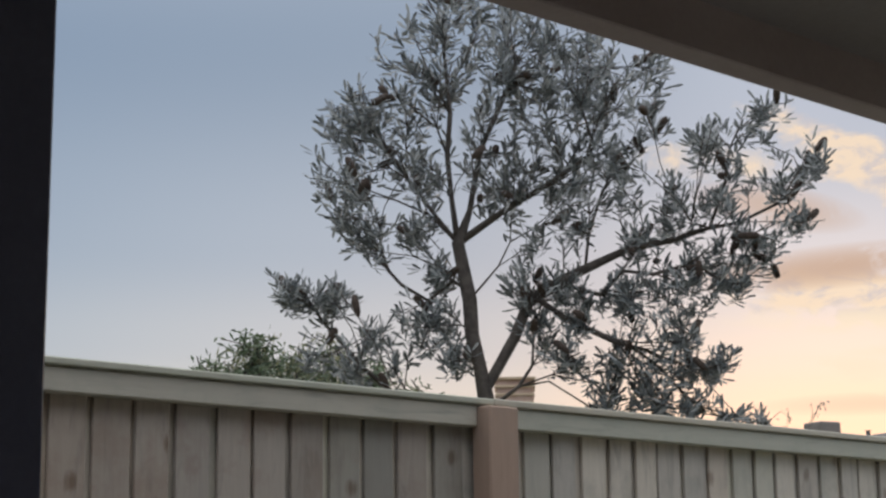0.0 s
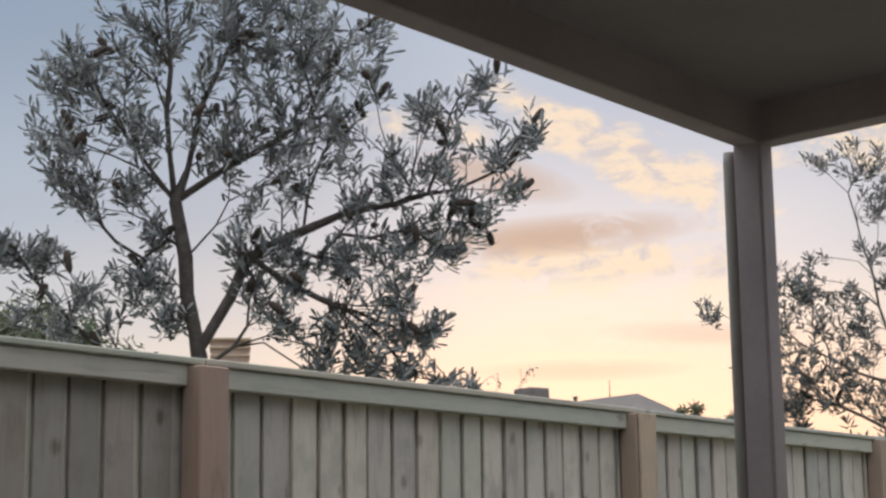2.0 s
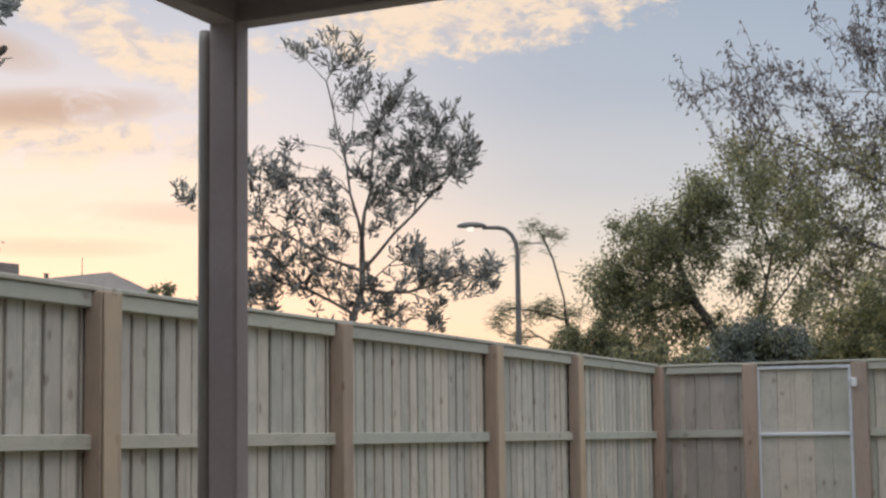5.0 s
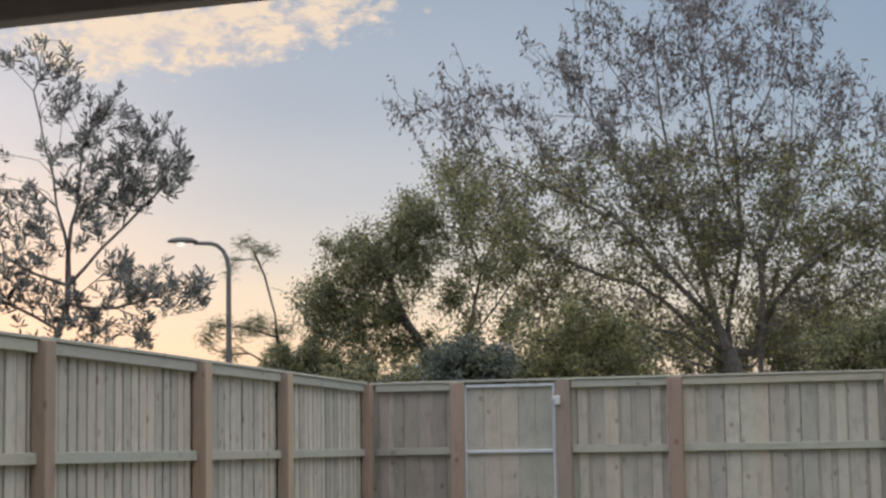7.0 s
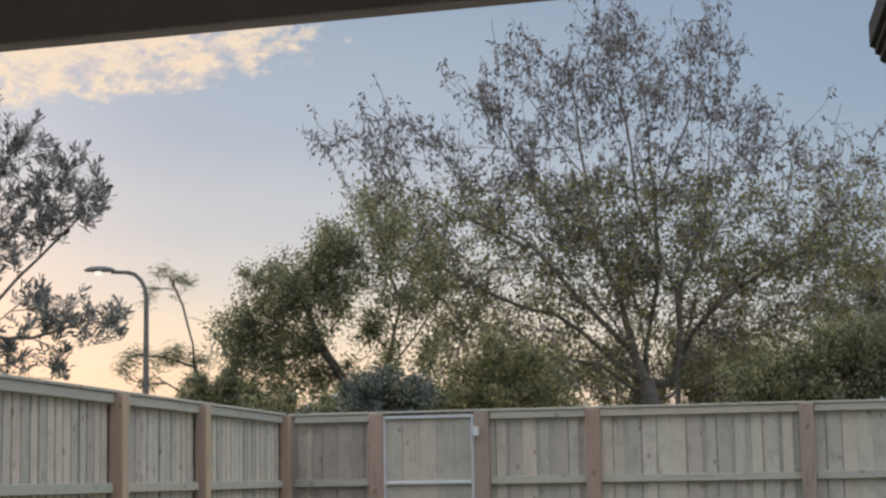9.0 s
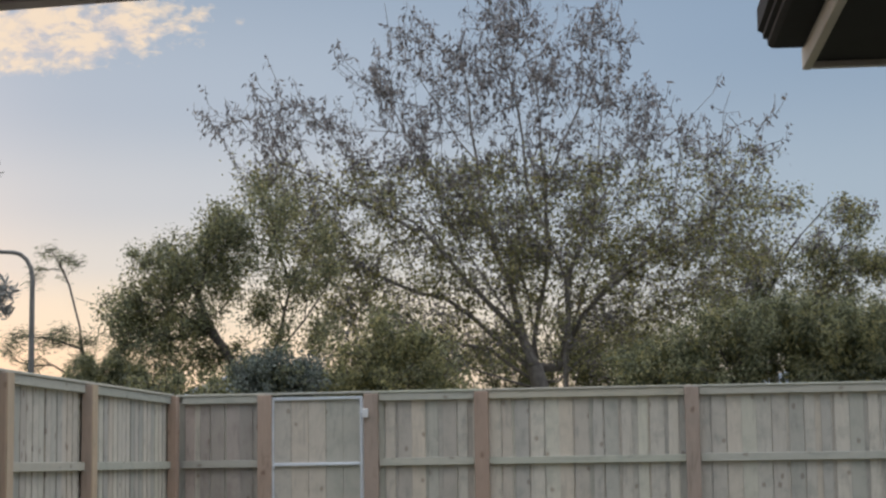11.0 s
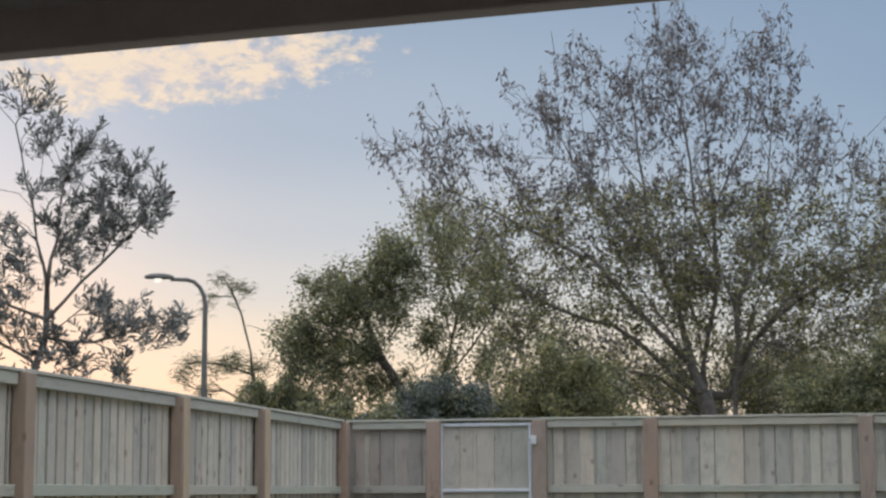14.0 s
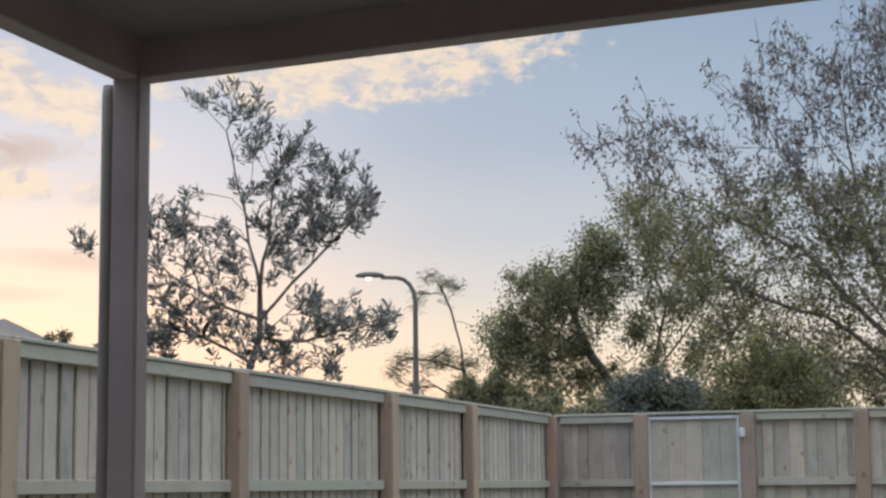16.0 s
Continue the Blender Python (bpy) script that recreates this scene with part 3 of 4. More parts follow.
def leaf_tree(label, bearing, distance, limbs, blobs, tips, depth, base_r, seed, mats, leaf, per_tip, spread, reach=2.0, bark=BARK, trunk_low=1.0, tip_r=0.006, name="tree", bare_above=99.0, lift=0.06, shoots=0.0, slim=1.0, flat=1.0, taper=0.52, ragged=0.0):
    """A broad tree: fine twigs and many small loose leaves round the twig ends. mats: (material, share), leaves thin out above bare_above."""
    rng = random.Random(seed)
    tree = thing(name, label, "bush" if name == "shrub" else "tree", spot(bearing, distance), bearing)
    lines = flat_limbs(limbs, rng, depth * 0.6)
    for line in lines[1:]:
        for p in line[1:-1]:
            p += rand_dir(rng) * 0.06 * reach
    lines[0] = [Vector((lines[0][0].x, 0, -0.2)), Vector((lines[0][0].x, 0, trunk_low))] + lines[0]
    goals = blob_points(blobs, tips, depth, rng, ragged)
    for g in goals:
        if g.z > bare_above and rng.random() < 0.45:
            g.x *= 0.96
    pos, par, rad, ends = grow(lines, goals, base_r, tip_r, rng, reach, lift, taper)
    if shoots:
        for e in list(ends):
            if pos[e].z > bare_above - 0.3 and rng.random() < 0.3:
                last, lean = e, Vector((rng.gauss(0.06 * pos[e].x, 0.12), rng.gauss(0, 0.12), 1.0))
                for _ in range(3):
                    pos.append(pos[last] + lean * shoots * rng.uniform(0.12, 0.4) + rand_dir(rng) * 0.03)
                    par.append(last)
                    rad.append(tip_r)
                    last = len(pos) - 1
                ends.append(last)
                ends.append(last - 1)
    part("trunk", bark_bag(pos, par, rad, 0.02).mesh("trunk", bark), bark, tree)
    bags = [Bag() for _ in mats]
    for e in ends:
        p, q = pos[e], pos[par[e]]
        high = p.z > bare_above
        k = 0 if (high and len(mats) > 1) else rng.choices(range(len(mats)), [m[1] for m in mats])[0]
        for _ in range(int(per_tip * (0.25 if high else 1.0) * rng.uniform(0.4, 1.5))):
            at = p.lerp(q, rng.random() * 1.2) + rand_dir(rng) * spread * rng.random() * (0.3 if high else 1.0)
            way = rand_dir(rng) + Vector((0, 0, -0.9 if high else -0.25))
            way.z *= flat
            way.normalize()
            side = way.cross(rand_dir(rng)).normalized()
            leaf_blade(bags[k], at, way, side, leaf * rng.uniform(0.6, 1.3) * (1.35 if high else 1.0), leaf * slim * rng.uniform(0.35, 0.6), 0.1)
    for bag, (mat, _, word) in zip(bags, mats):
        part("crown", bag.mesh("crown", mat, False), mat, tree, word)
    return tree


# the old banksia's foliage: its head, its long arm and its skirts (across, height, radius)
OLD_TOP = [(-0.19, 4.95, 0.26), (0.11, 4.83, 0.22), (0.4, 4.71, 0.22), (0.74, 4.66, 0.19), (-0.49, 4.61, 0.2), (-0.23, 4.49, 0.24), (0.1, 4.44, 0.24),
           (0.43, 4.36, 0.24), (0.77, 4.35, 0.2), (1.1, 4.46, 0.14), (1.05, 4.12, 0.15), (-0.83, 4.27, 0.16), (-0.97, 4.16, 0.09), (-0.57, 4.22, 0.22),
           (-0.72, 3.96, 0.18), (-1.05, 3.85, 0.1), (-0.86, 3.74, 0.1), (-0.42, 3.88, 0.18), (0.02, 3.98, 0.24), (0.35, 3.94, 0.24), (0.72, 3.93, 0.22),
           (0.13, 3.7, 0.15), (0.49, 3.69, 0.17), (0.89, 3.74, 0.16), (-0.75, 3.47, 0.14), (-0.61, 3.36, 0.14), (-0.43, 3.5, 0.09), (-0.9, 3.55, 0.07)]
OLD_ARM = [(1.22, 3.7, 0.18), (1.47, 3.58, 0.15), (1.66, 3.8, 0.16), (1.78, 4.14, 0.13), (1.45, 4.05, 0.08), (1.89, 3.72, 0.1), (2.14, 3.91, 0.08),
           (2.03, 3.53, 0.08), (1.78, 3.32, 0.13), (1.64, 3.43, 0.11), (1.42, 3.28, 0.13), (1.59, 3.13, 0.1), (1.21, 3.51, 0.09)]
OLD_SKIRT = [(0.22, 3.07, 0.1), (0.44, 3.1, 0.13), (0.36, 2.86, 0.15), (0.65, 2.93, 0.16), (0.5, 2.64, 0.14), (0.87, 2.96, 0.15), (0.97, 2.71, 0.18),
             (0.75, 2.53, 0.15), (1.03, 2.45, 0.16), (1.22, 2.81, 0.17), (1.25, 2.56, 0.17), (1.31, 2.34, 0.12), (1.41, 3.03, 0.13), (1.46, 2.56, 0.06),
             (1.52, 2.25, 0.06), (1.7, 2.2, 0.05), (-1.26, 3.09, 0.07), (-1.1, 3.05, 0.12), (-0.94, 3.07, 0.08), (-0.72, 2.81, 0.11), (-0.5, 2.88, 0.13),
             (-0.25, 2.91, 0.1), (-0.36, 2.73, 0.14), (-0.61, 2.62, 0.12), (-1.08, 2.67, 0.1), (-0.86, 2.61, 0.1), (-0.18, 2.65, 0.09), (0.75, 2.32, 0.12), (1.05, 2.28, 0.14)]
OLD_MIDDLE = [(0.6, 3.06, 0.14), (0.85, 3.14, 0.13), (1.1, 3.06, 0.15), (1.25, 3.16, 0.13), (0.3, 3.3, 0.07), (0.55, 3.42, 0.08), (1.0, 3.4, 0.1), (-0.3, 3.2, 0.06)]
banksia("old banksia tree with grey-green whorled leaves and dark cones", 45.9, 11.0,
        [[(0.0, 2.34), (-0.04, 2.57), (-0.10, 3.01), (-0.17, 3.38)],
         [(0.0, 2.45), (0.14, 2.78), (0.33, 3.01), (0.60, 3.14), (0.90, 3.33), (1.28, 3.42), (1.50, 3.48)],
         [(-0.17, 3.38), (-0.30, 3.56), (-0.48, 3.79), (-0.62, 4.05)],
         [(-0.17, 3.38), (-0.09, 3.64), (0.0, 4.01), (0.16, 4.39)],
         [(-0.17, 3.38), (-0.22, 3.71), (-0.22, 4.20), (-0.25, 4.74)],
         [(0.64, 3.18), (0.70, 3.43), (0.76, 3.69)],
         [(-0.10, 3.01), (0.06, 3.19), (0.17, 3.36), (0.30, 3.44)],
         [(0.0, 2.30), (0.20, 2.42), (0.28, 2.60), (0.30, 2.72)],
         [(-0.12, 3.08), (-0.24, 3.13), (-0.38, 3.06), (-0.50, 3.10), (-0.62, 3.22)],
         [(-0.04, 2.0), (-0.5, 2.3), (-0.81, 2.58), (-1.02, 2.87)],
         [(-0.17, 3.38), (-0.37, 3.58), (-0.53, 3.65), (-0.76, 3.69)],
         [(-0.17, 3.38), (0.10, 3.62), (0.42, 3.78), (0.67, 3.92)],
         [(0.50, 3.10), (0.70, 3.06), (0.88, 3.13), (1.05, 3.10), (1.24, 3.18)],
         [(1.32, 3.43), (1.67, 3.47), (1.91, 3.64), (2.06, 3.85)],
         [(1.45, 3.46), (1.56, 3.72), (1.61, 4.0)],
         [(0.35, 3.0), (0.55, 2.84), (0.78, 2.72)]],
        OLD_TOP + OLD_ARM + OLD_SKIRT + OLD_MIDDLE, 1220, 0.5, 0.065, 11, 110, 0.108, (10, 15), spread=1.15, tuft=0.17)
banksia("young banksia tree with open crown and thin stems", 23.8, 17.0,
        [[(0.0, 2.21), (0.10, 2.53), (0.10, 3.03)],
         [(0.10, 3.03), (0.03, 3.47), (-0.13, 4.03), (-0.2, 4.6), (-0.44, 4.82)],
         [(0.10, 3.03), (0.21, 3.48), (0.23, 4.03)],
         [(0.10, 2.70), (0.43, 3.09), (0.82, 3.42), (1.09, 3.81)],
         [(0.10, 2.70), (-0.2, 2.84), (-0.46, 2.96), (-0.76, 3.13)],
         [(0.10, 2.53), (0.55, 2.52), (0.95, 2.60), (1.32, 2.72)],
         [(-0.76, 3.13), (-1.15, 3.22), (-1.5, 3.46)],
         [(0.10, 2.53), (0.31, 2.73), (0.61, 2.76)],
         [(-0.02, 2.3), (-0.4, 2.5), (-0.7, 2.8)]],
        [(-0.49, 4.93, 0.16), (-0.24, 4.93, 0.16), (-0.02, 4.82, 0.25), (0.15, 4.48, 0.27), (0.48, 4.37, 0.25), (0.90, 4.09, 0.27), (1.07, 3.87, 0.22),
         (0.59, 3.81, 0.25), (0.43, 3.53, 0.25), (-0.67, 3.77, 0.25), (-0.83, 3.63, 0.27), (-1.60, 3.50, 0.15), (-1.55, 3.47, 0.1), (0.35, 3.85, 0.2), (0.8, 3.62, 0.16), (-0.25, 3.62, 0.13), (0.3, 4.15, 0.16), (0.72, 4.13, 0.2), (0.68, 3.87, 0.22), (1.05, 3.70, 0.18), (0.39, 3.38, 0.2), (0.6, 3.6, 0.22), (0.31, 3.13, 0.16), (0.13, 4.02, 0.16), (0.6, 2.92, 0.16), (1.18, 3.98, 0.14), (-0.88, 3.24, 0.27), (-0.50, 3.36, 0.27),
         (-0.23, 3.19, 0.27), (-0.66, 2.75, 0.33), (-0.87, 2.53, 0.27), (-0.17, 2.53, 0.38), (-0.33, 2.84, 0.22), (0.27, 2.42, 0.27), (0.60, 2.75, 0.25),
         (0.87, 2.64, 0.30), (1.15, 2.59, 0.22), (1.38, 2.75, 0.16), (0.60, 2.26, 0.27), (0.82, 2.20, 0.14), (0.10, 3.64, 0.16), (-0.07, 3.97, 0.14),
         (-1.14, 2.97, 0.27), (-1.13, 2.42, 0.33)],
        720, 0.4, 0.042, 23, 12, 0.104, (13, 18), BANKSIA_DULL, BARK_PALE, tuft=0.12)
# the half-bare tree: upper twigs that keep dry leaves, and the leafier middle
BIG_TOP = [(-5.98, 7.25, 0.3), (-5.2, 7.5, 0.46), (-4.43, 7.6, 0.46), (-3.79, 7.36, 0.45), (-3.41, 8.6, 0.36), (-2.83, 7.97, 0.56), (-2.29, 8.85, 0.5),
           (-1.56, 8.46, 0.6), (-0.81, 8.9, 0.6), (0.03, 8.88, 0.6), (0.86, 8.85, 0.55), (1.53, 8.7, 0.52), (-0.73, 7.9, 0.7), (0.31, 7.86, 0.7),
           (1.34, 7.72, 0.66), (2.06, 7.45, 0.5), (2.75, 6.85, 0.42), (2.03, 6.65, 0.62), (-1.89, 7.51, 0.62), (-4.75, 6.86, 0.52), (-0.48, 9.55, 0.45), (1.4, 9.3, 0.38)]
BIG_MID = [(-5.1, 6.2, 0.5), (-4.34, 6.1, 0.6), (-3.28, 6.49, 0.68), (-2.33, 6.68, 0.7), (-2.66, 5.63, 0.8), (-1.4, 6.12, 0.8), (-1.73, 4.97, 0.8), (-0.56, 6.31, 0.8),
           (-0.48, 5.15, 0.9), (0.48, 6.48, 0.7), (0.55, 5.33, 0.9), (1.29, 6.04, 0.8), (1.46, 4.89, 0.9), (2.3, 5.7, 0.7), (2.37, 4.56, 0.7), (-1.02, 4.12, 0.7),
           (0.21, 4.09, 0.7), (1.23, 3.86, 0.7), (2.03, 3.74, 0.6), (-3.5, 5.13, 0.55), (-2.88, 4.59, 0.6), (-2.17, 3.84, 0.6), (1.3, 3.04, 0.46), (2.89, 4.96, 0.46)]
BIG_LOW = [(-4.2, 4.6, 0.5), (-3.6, 3.9, 0.55), (-4.6, 5.4, 0.5), (-2.9, 3.0, 0.55), (-3.7, 3.1, 0.45), (-1.2, 5.5, 0.6), (-1.5, 3.3, 0.6), (-0.7, 3.3, 0.5), (-2.6, 3.5, 0.6), (0.8, 3.2, 0.5), (2.7, 3.9, 0.6), (-3.3, 4.3, 0.5), (-0.2, 4.6, 0.6), (-1.9, 2.7, 0.5), (-4.0, 5.2, 0.5), (-3.9, 5.6, 0.5),
            (3.35, 6.75, 0.38), (3.7, 6.3, 0.42), (4.15, 6.65, 0.36), (3.2, 6.05, 0.38), (3.6, 5.6, 0.5), (4.2, 5.7, 0.46), (2.95, 5.3, 0.42), (3.45, 4.8, 0.5),
            (4.15, 4.8, 0.5), (3.25, 7.45, 0.18), (3.85, 7.45, 0.2), (4.3, 7.25, 0.16), (4.8, 5.7, 0.3)]
leaf_tree("broad half-bare tree with dry leaves and fine twigs", 2.2, 32.0,
          [[(0.11, 2.25), (-0.03, 2.76), (-0.22, 3.28)],
           [(-0.22, 3.28), (-0.62, 3.8), (-1.33, 4.44), (-2.14, 5.3), (-2.96, 6.17), (-3.69, 7.15)],
           [(-0.22, 3.28), (-0.56, 4.22), (-0.74, 5.26), (-0.97, 6.53), (-1.24, 8.45)],
           [(-0.03, 2.76), (0.15, 3.79), (0.34, 4.92), (0.32, 6.28), (0.11, 8.08)],
           [(0.11, 1.7), (0.38, 2.24), (0.49, 3.16), (0.62, 4.19), (0.97, 5.42), (1.16, 6.78), (1.47, 8.57)],
           [(0.43, 2.75), (1.02, 3.77), (1.66, 4.58), (2.4, 5.49), (2.74, 6.62)],
           [(0.05, 2.35), (-0.75, 2.55), (-1.57, 2.74), (-2.3, 3.3)],
           [(-0.03, 2.66), (-0.73, 3.39), (-1.65, 3.93), (-2.57, 4.37), (-3.72, 5.03)],
           [(0.49, 3.16), (1.23, 3.97), (2.17, 4.67), (2.89, 5.16), (3.6, 6.2), (4.2, 7.1)],
           [(-0.97, 6.53), (-1.79, 7.51), (-2.29, 8.81)],
           [(0.32, 6.28), (0.82, 7.53), (0.96, 8.8)],
           [(-2.14, 5.3), (-3.29, 5.75), (-4.55, 6.43), (-5.28, 7.31)],
           [(-0.74, 5.26), (-1.4, 6.02), (-2.01, 6.77), (-2.62, 7.75)],
           [(0.62, 4.19), (0.34, 5.02), (-0.05, 5.98), (-0.23, 7.14), (-0.5, 8.85)],
           [(0.97, 5.42), (1.61, 6.35), (1.95, 7.28)],
           [(1.66, 4.58), (2.6, 5.0), (3.5, 5.9), (3.8, 7.3)],
           [(0.08, 2.5), (-0.12, 3.6), (-0.3, 4.7), (-0.28, 6.0)],
           [(0.3, 2.5), (0.27, 3.5), (0.12, 4.6), (-0.1, 5.4)],
           [(0.38, 2.5), (0.95, 3.1), (1.75, 3.6), (2.6, 3.95)],
           [(0.05, 2.45), (-0.9, 3.0), (-1.9, 3.35), (-2.9, 3.9)],
           [(0.0, 2.9), (-0.45, 3.7), (-1.1, 4.9), (-1.75, 6.0)],
           [(0.4, 2.8), (0.85, 4.3), (1.4, 5.5), (2.1, 6.9)]],
          BIG_TOP + BIG_MID + BIG_LOW, 5400, 1.7, 0.2, 31, ((AUTUMN, 1.0, "sparse dry purple-brown leaves"), (GREEN, 3.0, "olive green leaves")), 0.085, 15, 0.36, 2.4, BARK_PALE, 1.6, 0.006,
          bare_above=6.55, lift=-0.3, shoots=0.4, taper=0.66, ragged=0.4)
WATTLE_THIN = [(0.47, 3.7, 0.26), (1.1, 3.9, 0.26), (1.55, 4.15, 0.24), (0.82, 3.25, 0.24), (1.45, 3.25, 0.24), (0.83, 5.1, 0.24), (1.45, 4.8, 0.24), (-1.95, 3.35, 0.24), (-1.7, 2.9, 0.25)]
leaf_tree("dense feathery dark green tree behind the fence", 12.0, 28.0,
          [[(0.27, 2.09), (0.01, 2.63), (-0.35, 3.17)], [(-0.35, 3.17), (-0.52, 3.8), (-0.43, 4.53)], [(-0.35, 3.17), (-0.88, 3.53), (-1.42, 3.63)],
           [(0.27, 2.18), (0.73, 2.89), (0.84, 3.88), (0.65, 4.8)], [(0.73, 2.89), (1.18, 3.34), (1.46, 3.88)], [(0.27, 2.18), (1.08, 2.61), (1.54, 2.79)],
           [(-0.35, 3.17), (-0.97, 3.09), (-1.68, 3.27)]],
          [(-0.43, 4.35, 0.56), (-0.93, 4.44, 0.41), (-1.19, 3.99, 0.45), (-0.07, 4.57, 0.38), (-0.7, 3.76, 0.52), (-1.37, 3.54, 0.49), (-1.73, 3.68, 0.3),
           (-1.15, 3.09, 0.43), (-0.7, 3.17, 0.4), (-1.77, 3.23, 0.27), (-0.16, 3.89, 0.34), (-1.46, 4.26, 0.25), (-0.25, 4.98, 0.33), (0.16, 4.8, 0.31),
           (-0.44, 2.72, 0.3), (-0.97, 2.68, 0.3), (-2.04, 3.59, 0.16), (0.65, 4.07, 0.2), (0.37, 3.34, 0.2), (0.64, 2.98, 0.2),
           (1.27, 2.97, 0.2), (0.1, 2.81, 0.26), (0.35, 5.3, 0.26), (0.28, 4.34, 0.3), (0.73, 4.6, 0.26)] + WATTLE_THIN,
          1350, 0.9, 0.08, 41, ((WATTLE, 1.0, "dark green fine leaves"), (GREEN, 0.5, "olive green leaves")), 0.06, 34, 0.27, 1.6, BARK, 1.2, 0.004, ragged=0.62)
leaf_tree("thin feathery tree beside the street lamp", 16.9, 45.0,
          [[(0.11, 3.59), (-0.04, 4.59), (-0.3, 5.6), (-0.56, 6.18), (-0.76, 6.52)], [(-0.47, 6.03), (-1.01, 6.03)], [(-0.37, 5.89), (0.01, 6.24)],
           [(-0.16, 5.31), (0.98, 4.95)], [(0.02, 4.02), (-0.85, 4.24), (-1.69, 4.31)], [(0.02, 3.2), (-0.7, 3.5), (-1.2, 3.6)]],
          [(-0.87, 6.39, 0.17), (-0.37, 6.25, 0.2), (-1.01, 6.03, 0.14), (-0.09, 6.25, 0.17), (-0.55, 5.95, 0.15), (-0.7, 6.5, 0.11), (0.55, 5.25, 0.18),
           (-1.2, 5.7, 0.1), (-1.55, 4.31, 0.3), (-0.99, 4.17, 0.31), (-0.43, 4.35, 0.34), (0.27, 4.2, 0.34), (-1.83, 4.03, 0.2), (-1.13, 3.6, 0.28), (-0.15, 3.66, 0.29)],
          300, 0.5, 0.06, 47, ((WATTLE, 1.0, "feathery dark green leaves"),), 0.2, 11, 0.24, 2.0, BARK, 1.2, slim=0.18, flat=0.2)
leaf_tree("round dark shrub behind the fence corner", 16.1, 30.0, [[(0.0, 0.5), (0.0, 1.4)], [(0.0, 0.9), (0.4, 1.8)]],
          [(-0.22, 2.62, 0.36), (0.1, 2.58, 0.4), (-0.46, 2.45, 0.27), (0.46, 2.5, 0.36), (0.0, 1.9, 0.7), (0.9, 2.2, 0.4)], 620, 0.5, 0.08, 53, ((WATTLE, 1.0, "dense dark leaves"), (GREEN, 0.35, "olive leaves")), 0.05, 95, 0.13, 1.0, BARK, 0.3, name="shrub")
leaf_tree("low mixed shrubs under the feathery tree", 12.4, 26.0, [[(0.0, 0.5), (0.0, 1.4)], [(0.0, 0.9), (0.9, 1.8)], [(0.0, 0.9), (-0.9, 1.7)]],
          [(-1.3, 2.0, 0.4), (-0.8, 2.2, 0.4), (-0.3, 2.1, 0.42), (0.3, 2.2, 0.4), (0.9, 2.15, 0.4), (1.5, 2.2, 0.4), (2.0, 2.1, 0.4), (0.2, 1.7, 0.6), (1.2, 1.7, 0.6), (-0.8, 1.6, 0.6)],
          420, 0.7, 0.08, 71, ((GREEN, 1.0, "olive leaves"), (WATTLE, 1.0, "dark leaves")), 0.07, 34, 0.25, 1.0, BARK, 0.3, name="shrub")
leaf_tree("blue-grey rounded shrub behind the fence", 10.6, 24.0, [[(0.0, 0.5), (0.0, 1.3)], [(0.0, 0.9), (0.4, 1.7)]],
          [(-0.04, 2.36, 0.32), (-0.42, 2.26, 0.25), (0.35, 2.26, 0.28), (-0.04, 2.05, 0.32), (0.0, 1.6, 0.5)], 380, 0.5, 0.07, 79, ((SALTBUSH, 1.0, "blue-grey leaves"), (WATTLE, 0.5, "dark leaves")), 0.06, 60, 0.17, 1.0, BARK, 0.3, name="shrub")
leaf_tree("loose undergrowth round the half-bare tree", 3.2, 36.0, [[(0.0, 0.5), (0.0, 1.4)], [(0.0, 0.9), (1.4, 2.0)], [(0.0, 0.9), (-1.4, 2.0)]],
          [(-3.0, 2.5, 0.6), (-2.4, 2.7, 0.5), (0.9, 2.7, 0.6), (1.5, 3.2, 0.6), (2.4, 3.2, 0.7), (3.2, 2.9, 0.6), (0.0, 2.0, 0.8), (2.0, 2.2, 0.8), (-2.0, 1.8, 0.7), (0.4, 2.8, 0.4), (-0.3, 2.9, 0.35), (-0.9, 3.0, 0.35), (0.25, 3.5, 0.3), (1.43, 3.7, 0.45), (1.66, 3.03, 0.5), (2.24, 3.5, 0.5), (2.7, 3.03, 0.5), (3.17, 3.5, 0.5),
           (0.6, 3.0, 0.32), (1.0, 3.4, 0.32), (-0.5, 3.4, 0.35), (-1.3, 3.2, 0.45), (-1.8, 2.9, 0.5), (0.2, 3.2, 0.35)],
          1200, 0.9, 0.08, 83, ((GREEN, 1.0, "olive leaves"), (WATTLE, 1.2, "dark leaves")), 0.07, 40, 0.28, 1.0, BARK, 0.3, name="shrub", ragged=0.4)
leaf_tree("small dry shrub with bare upright twigs above the fence", 37.4, 11.0,
          [[(0.0, 1.2), (0.0, 1.7)], [(0.0, 1.6), (-0.1, 1.95), (-0.16, 2.2)], [(0.0, 1.6), (0.05, 2.0), (0.04, 2.28)], [(0.0, 1.6), (0.16, 2.0), (0.24, 2.26)], [(0.0, 1.6), (0.28, 2.0), (0.44, 2.3)]],
          [(-0.14, 2.18, 0.06), (0.04, 2.24, 0.07), (0.2, 2.2, 0.07), (0.42, 2.24, 0.07), (0.12, 2.1, 0.08)], 34, 0.15, 0.008, 73, ((AUTUMN, 1.0, "few dry leaves"),), 0.03, 3, 0.03, 1.0, BARK_PALE, 0.6, 0.0014, name="shrub", lift=0.1)
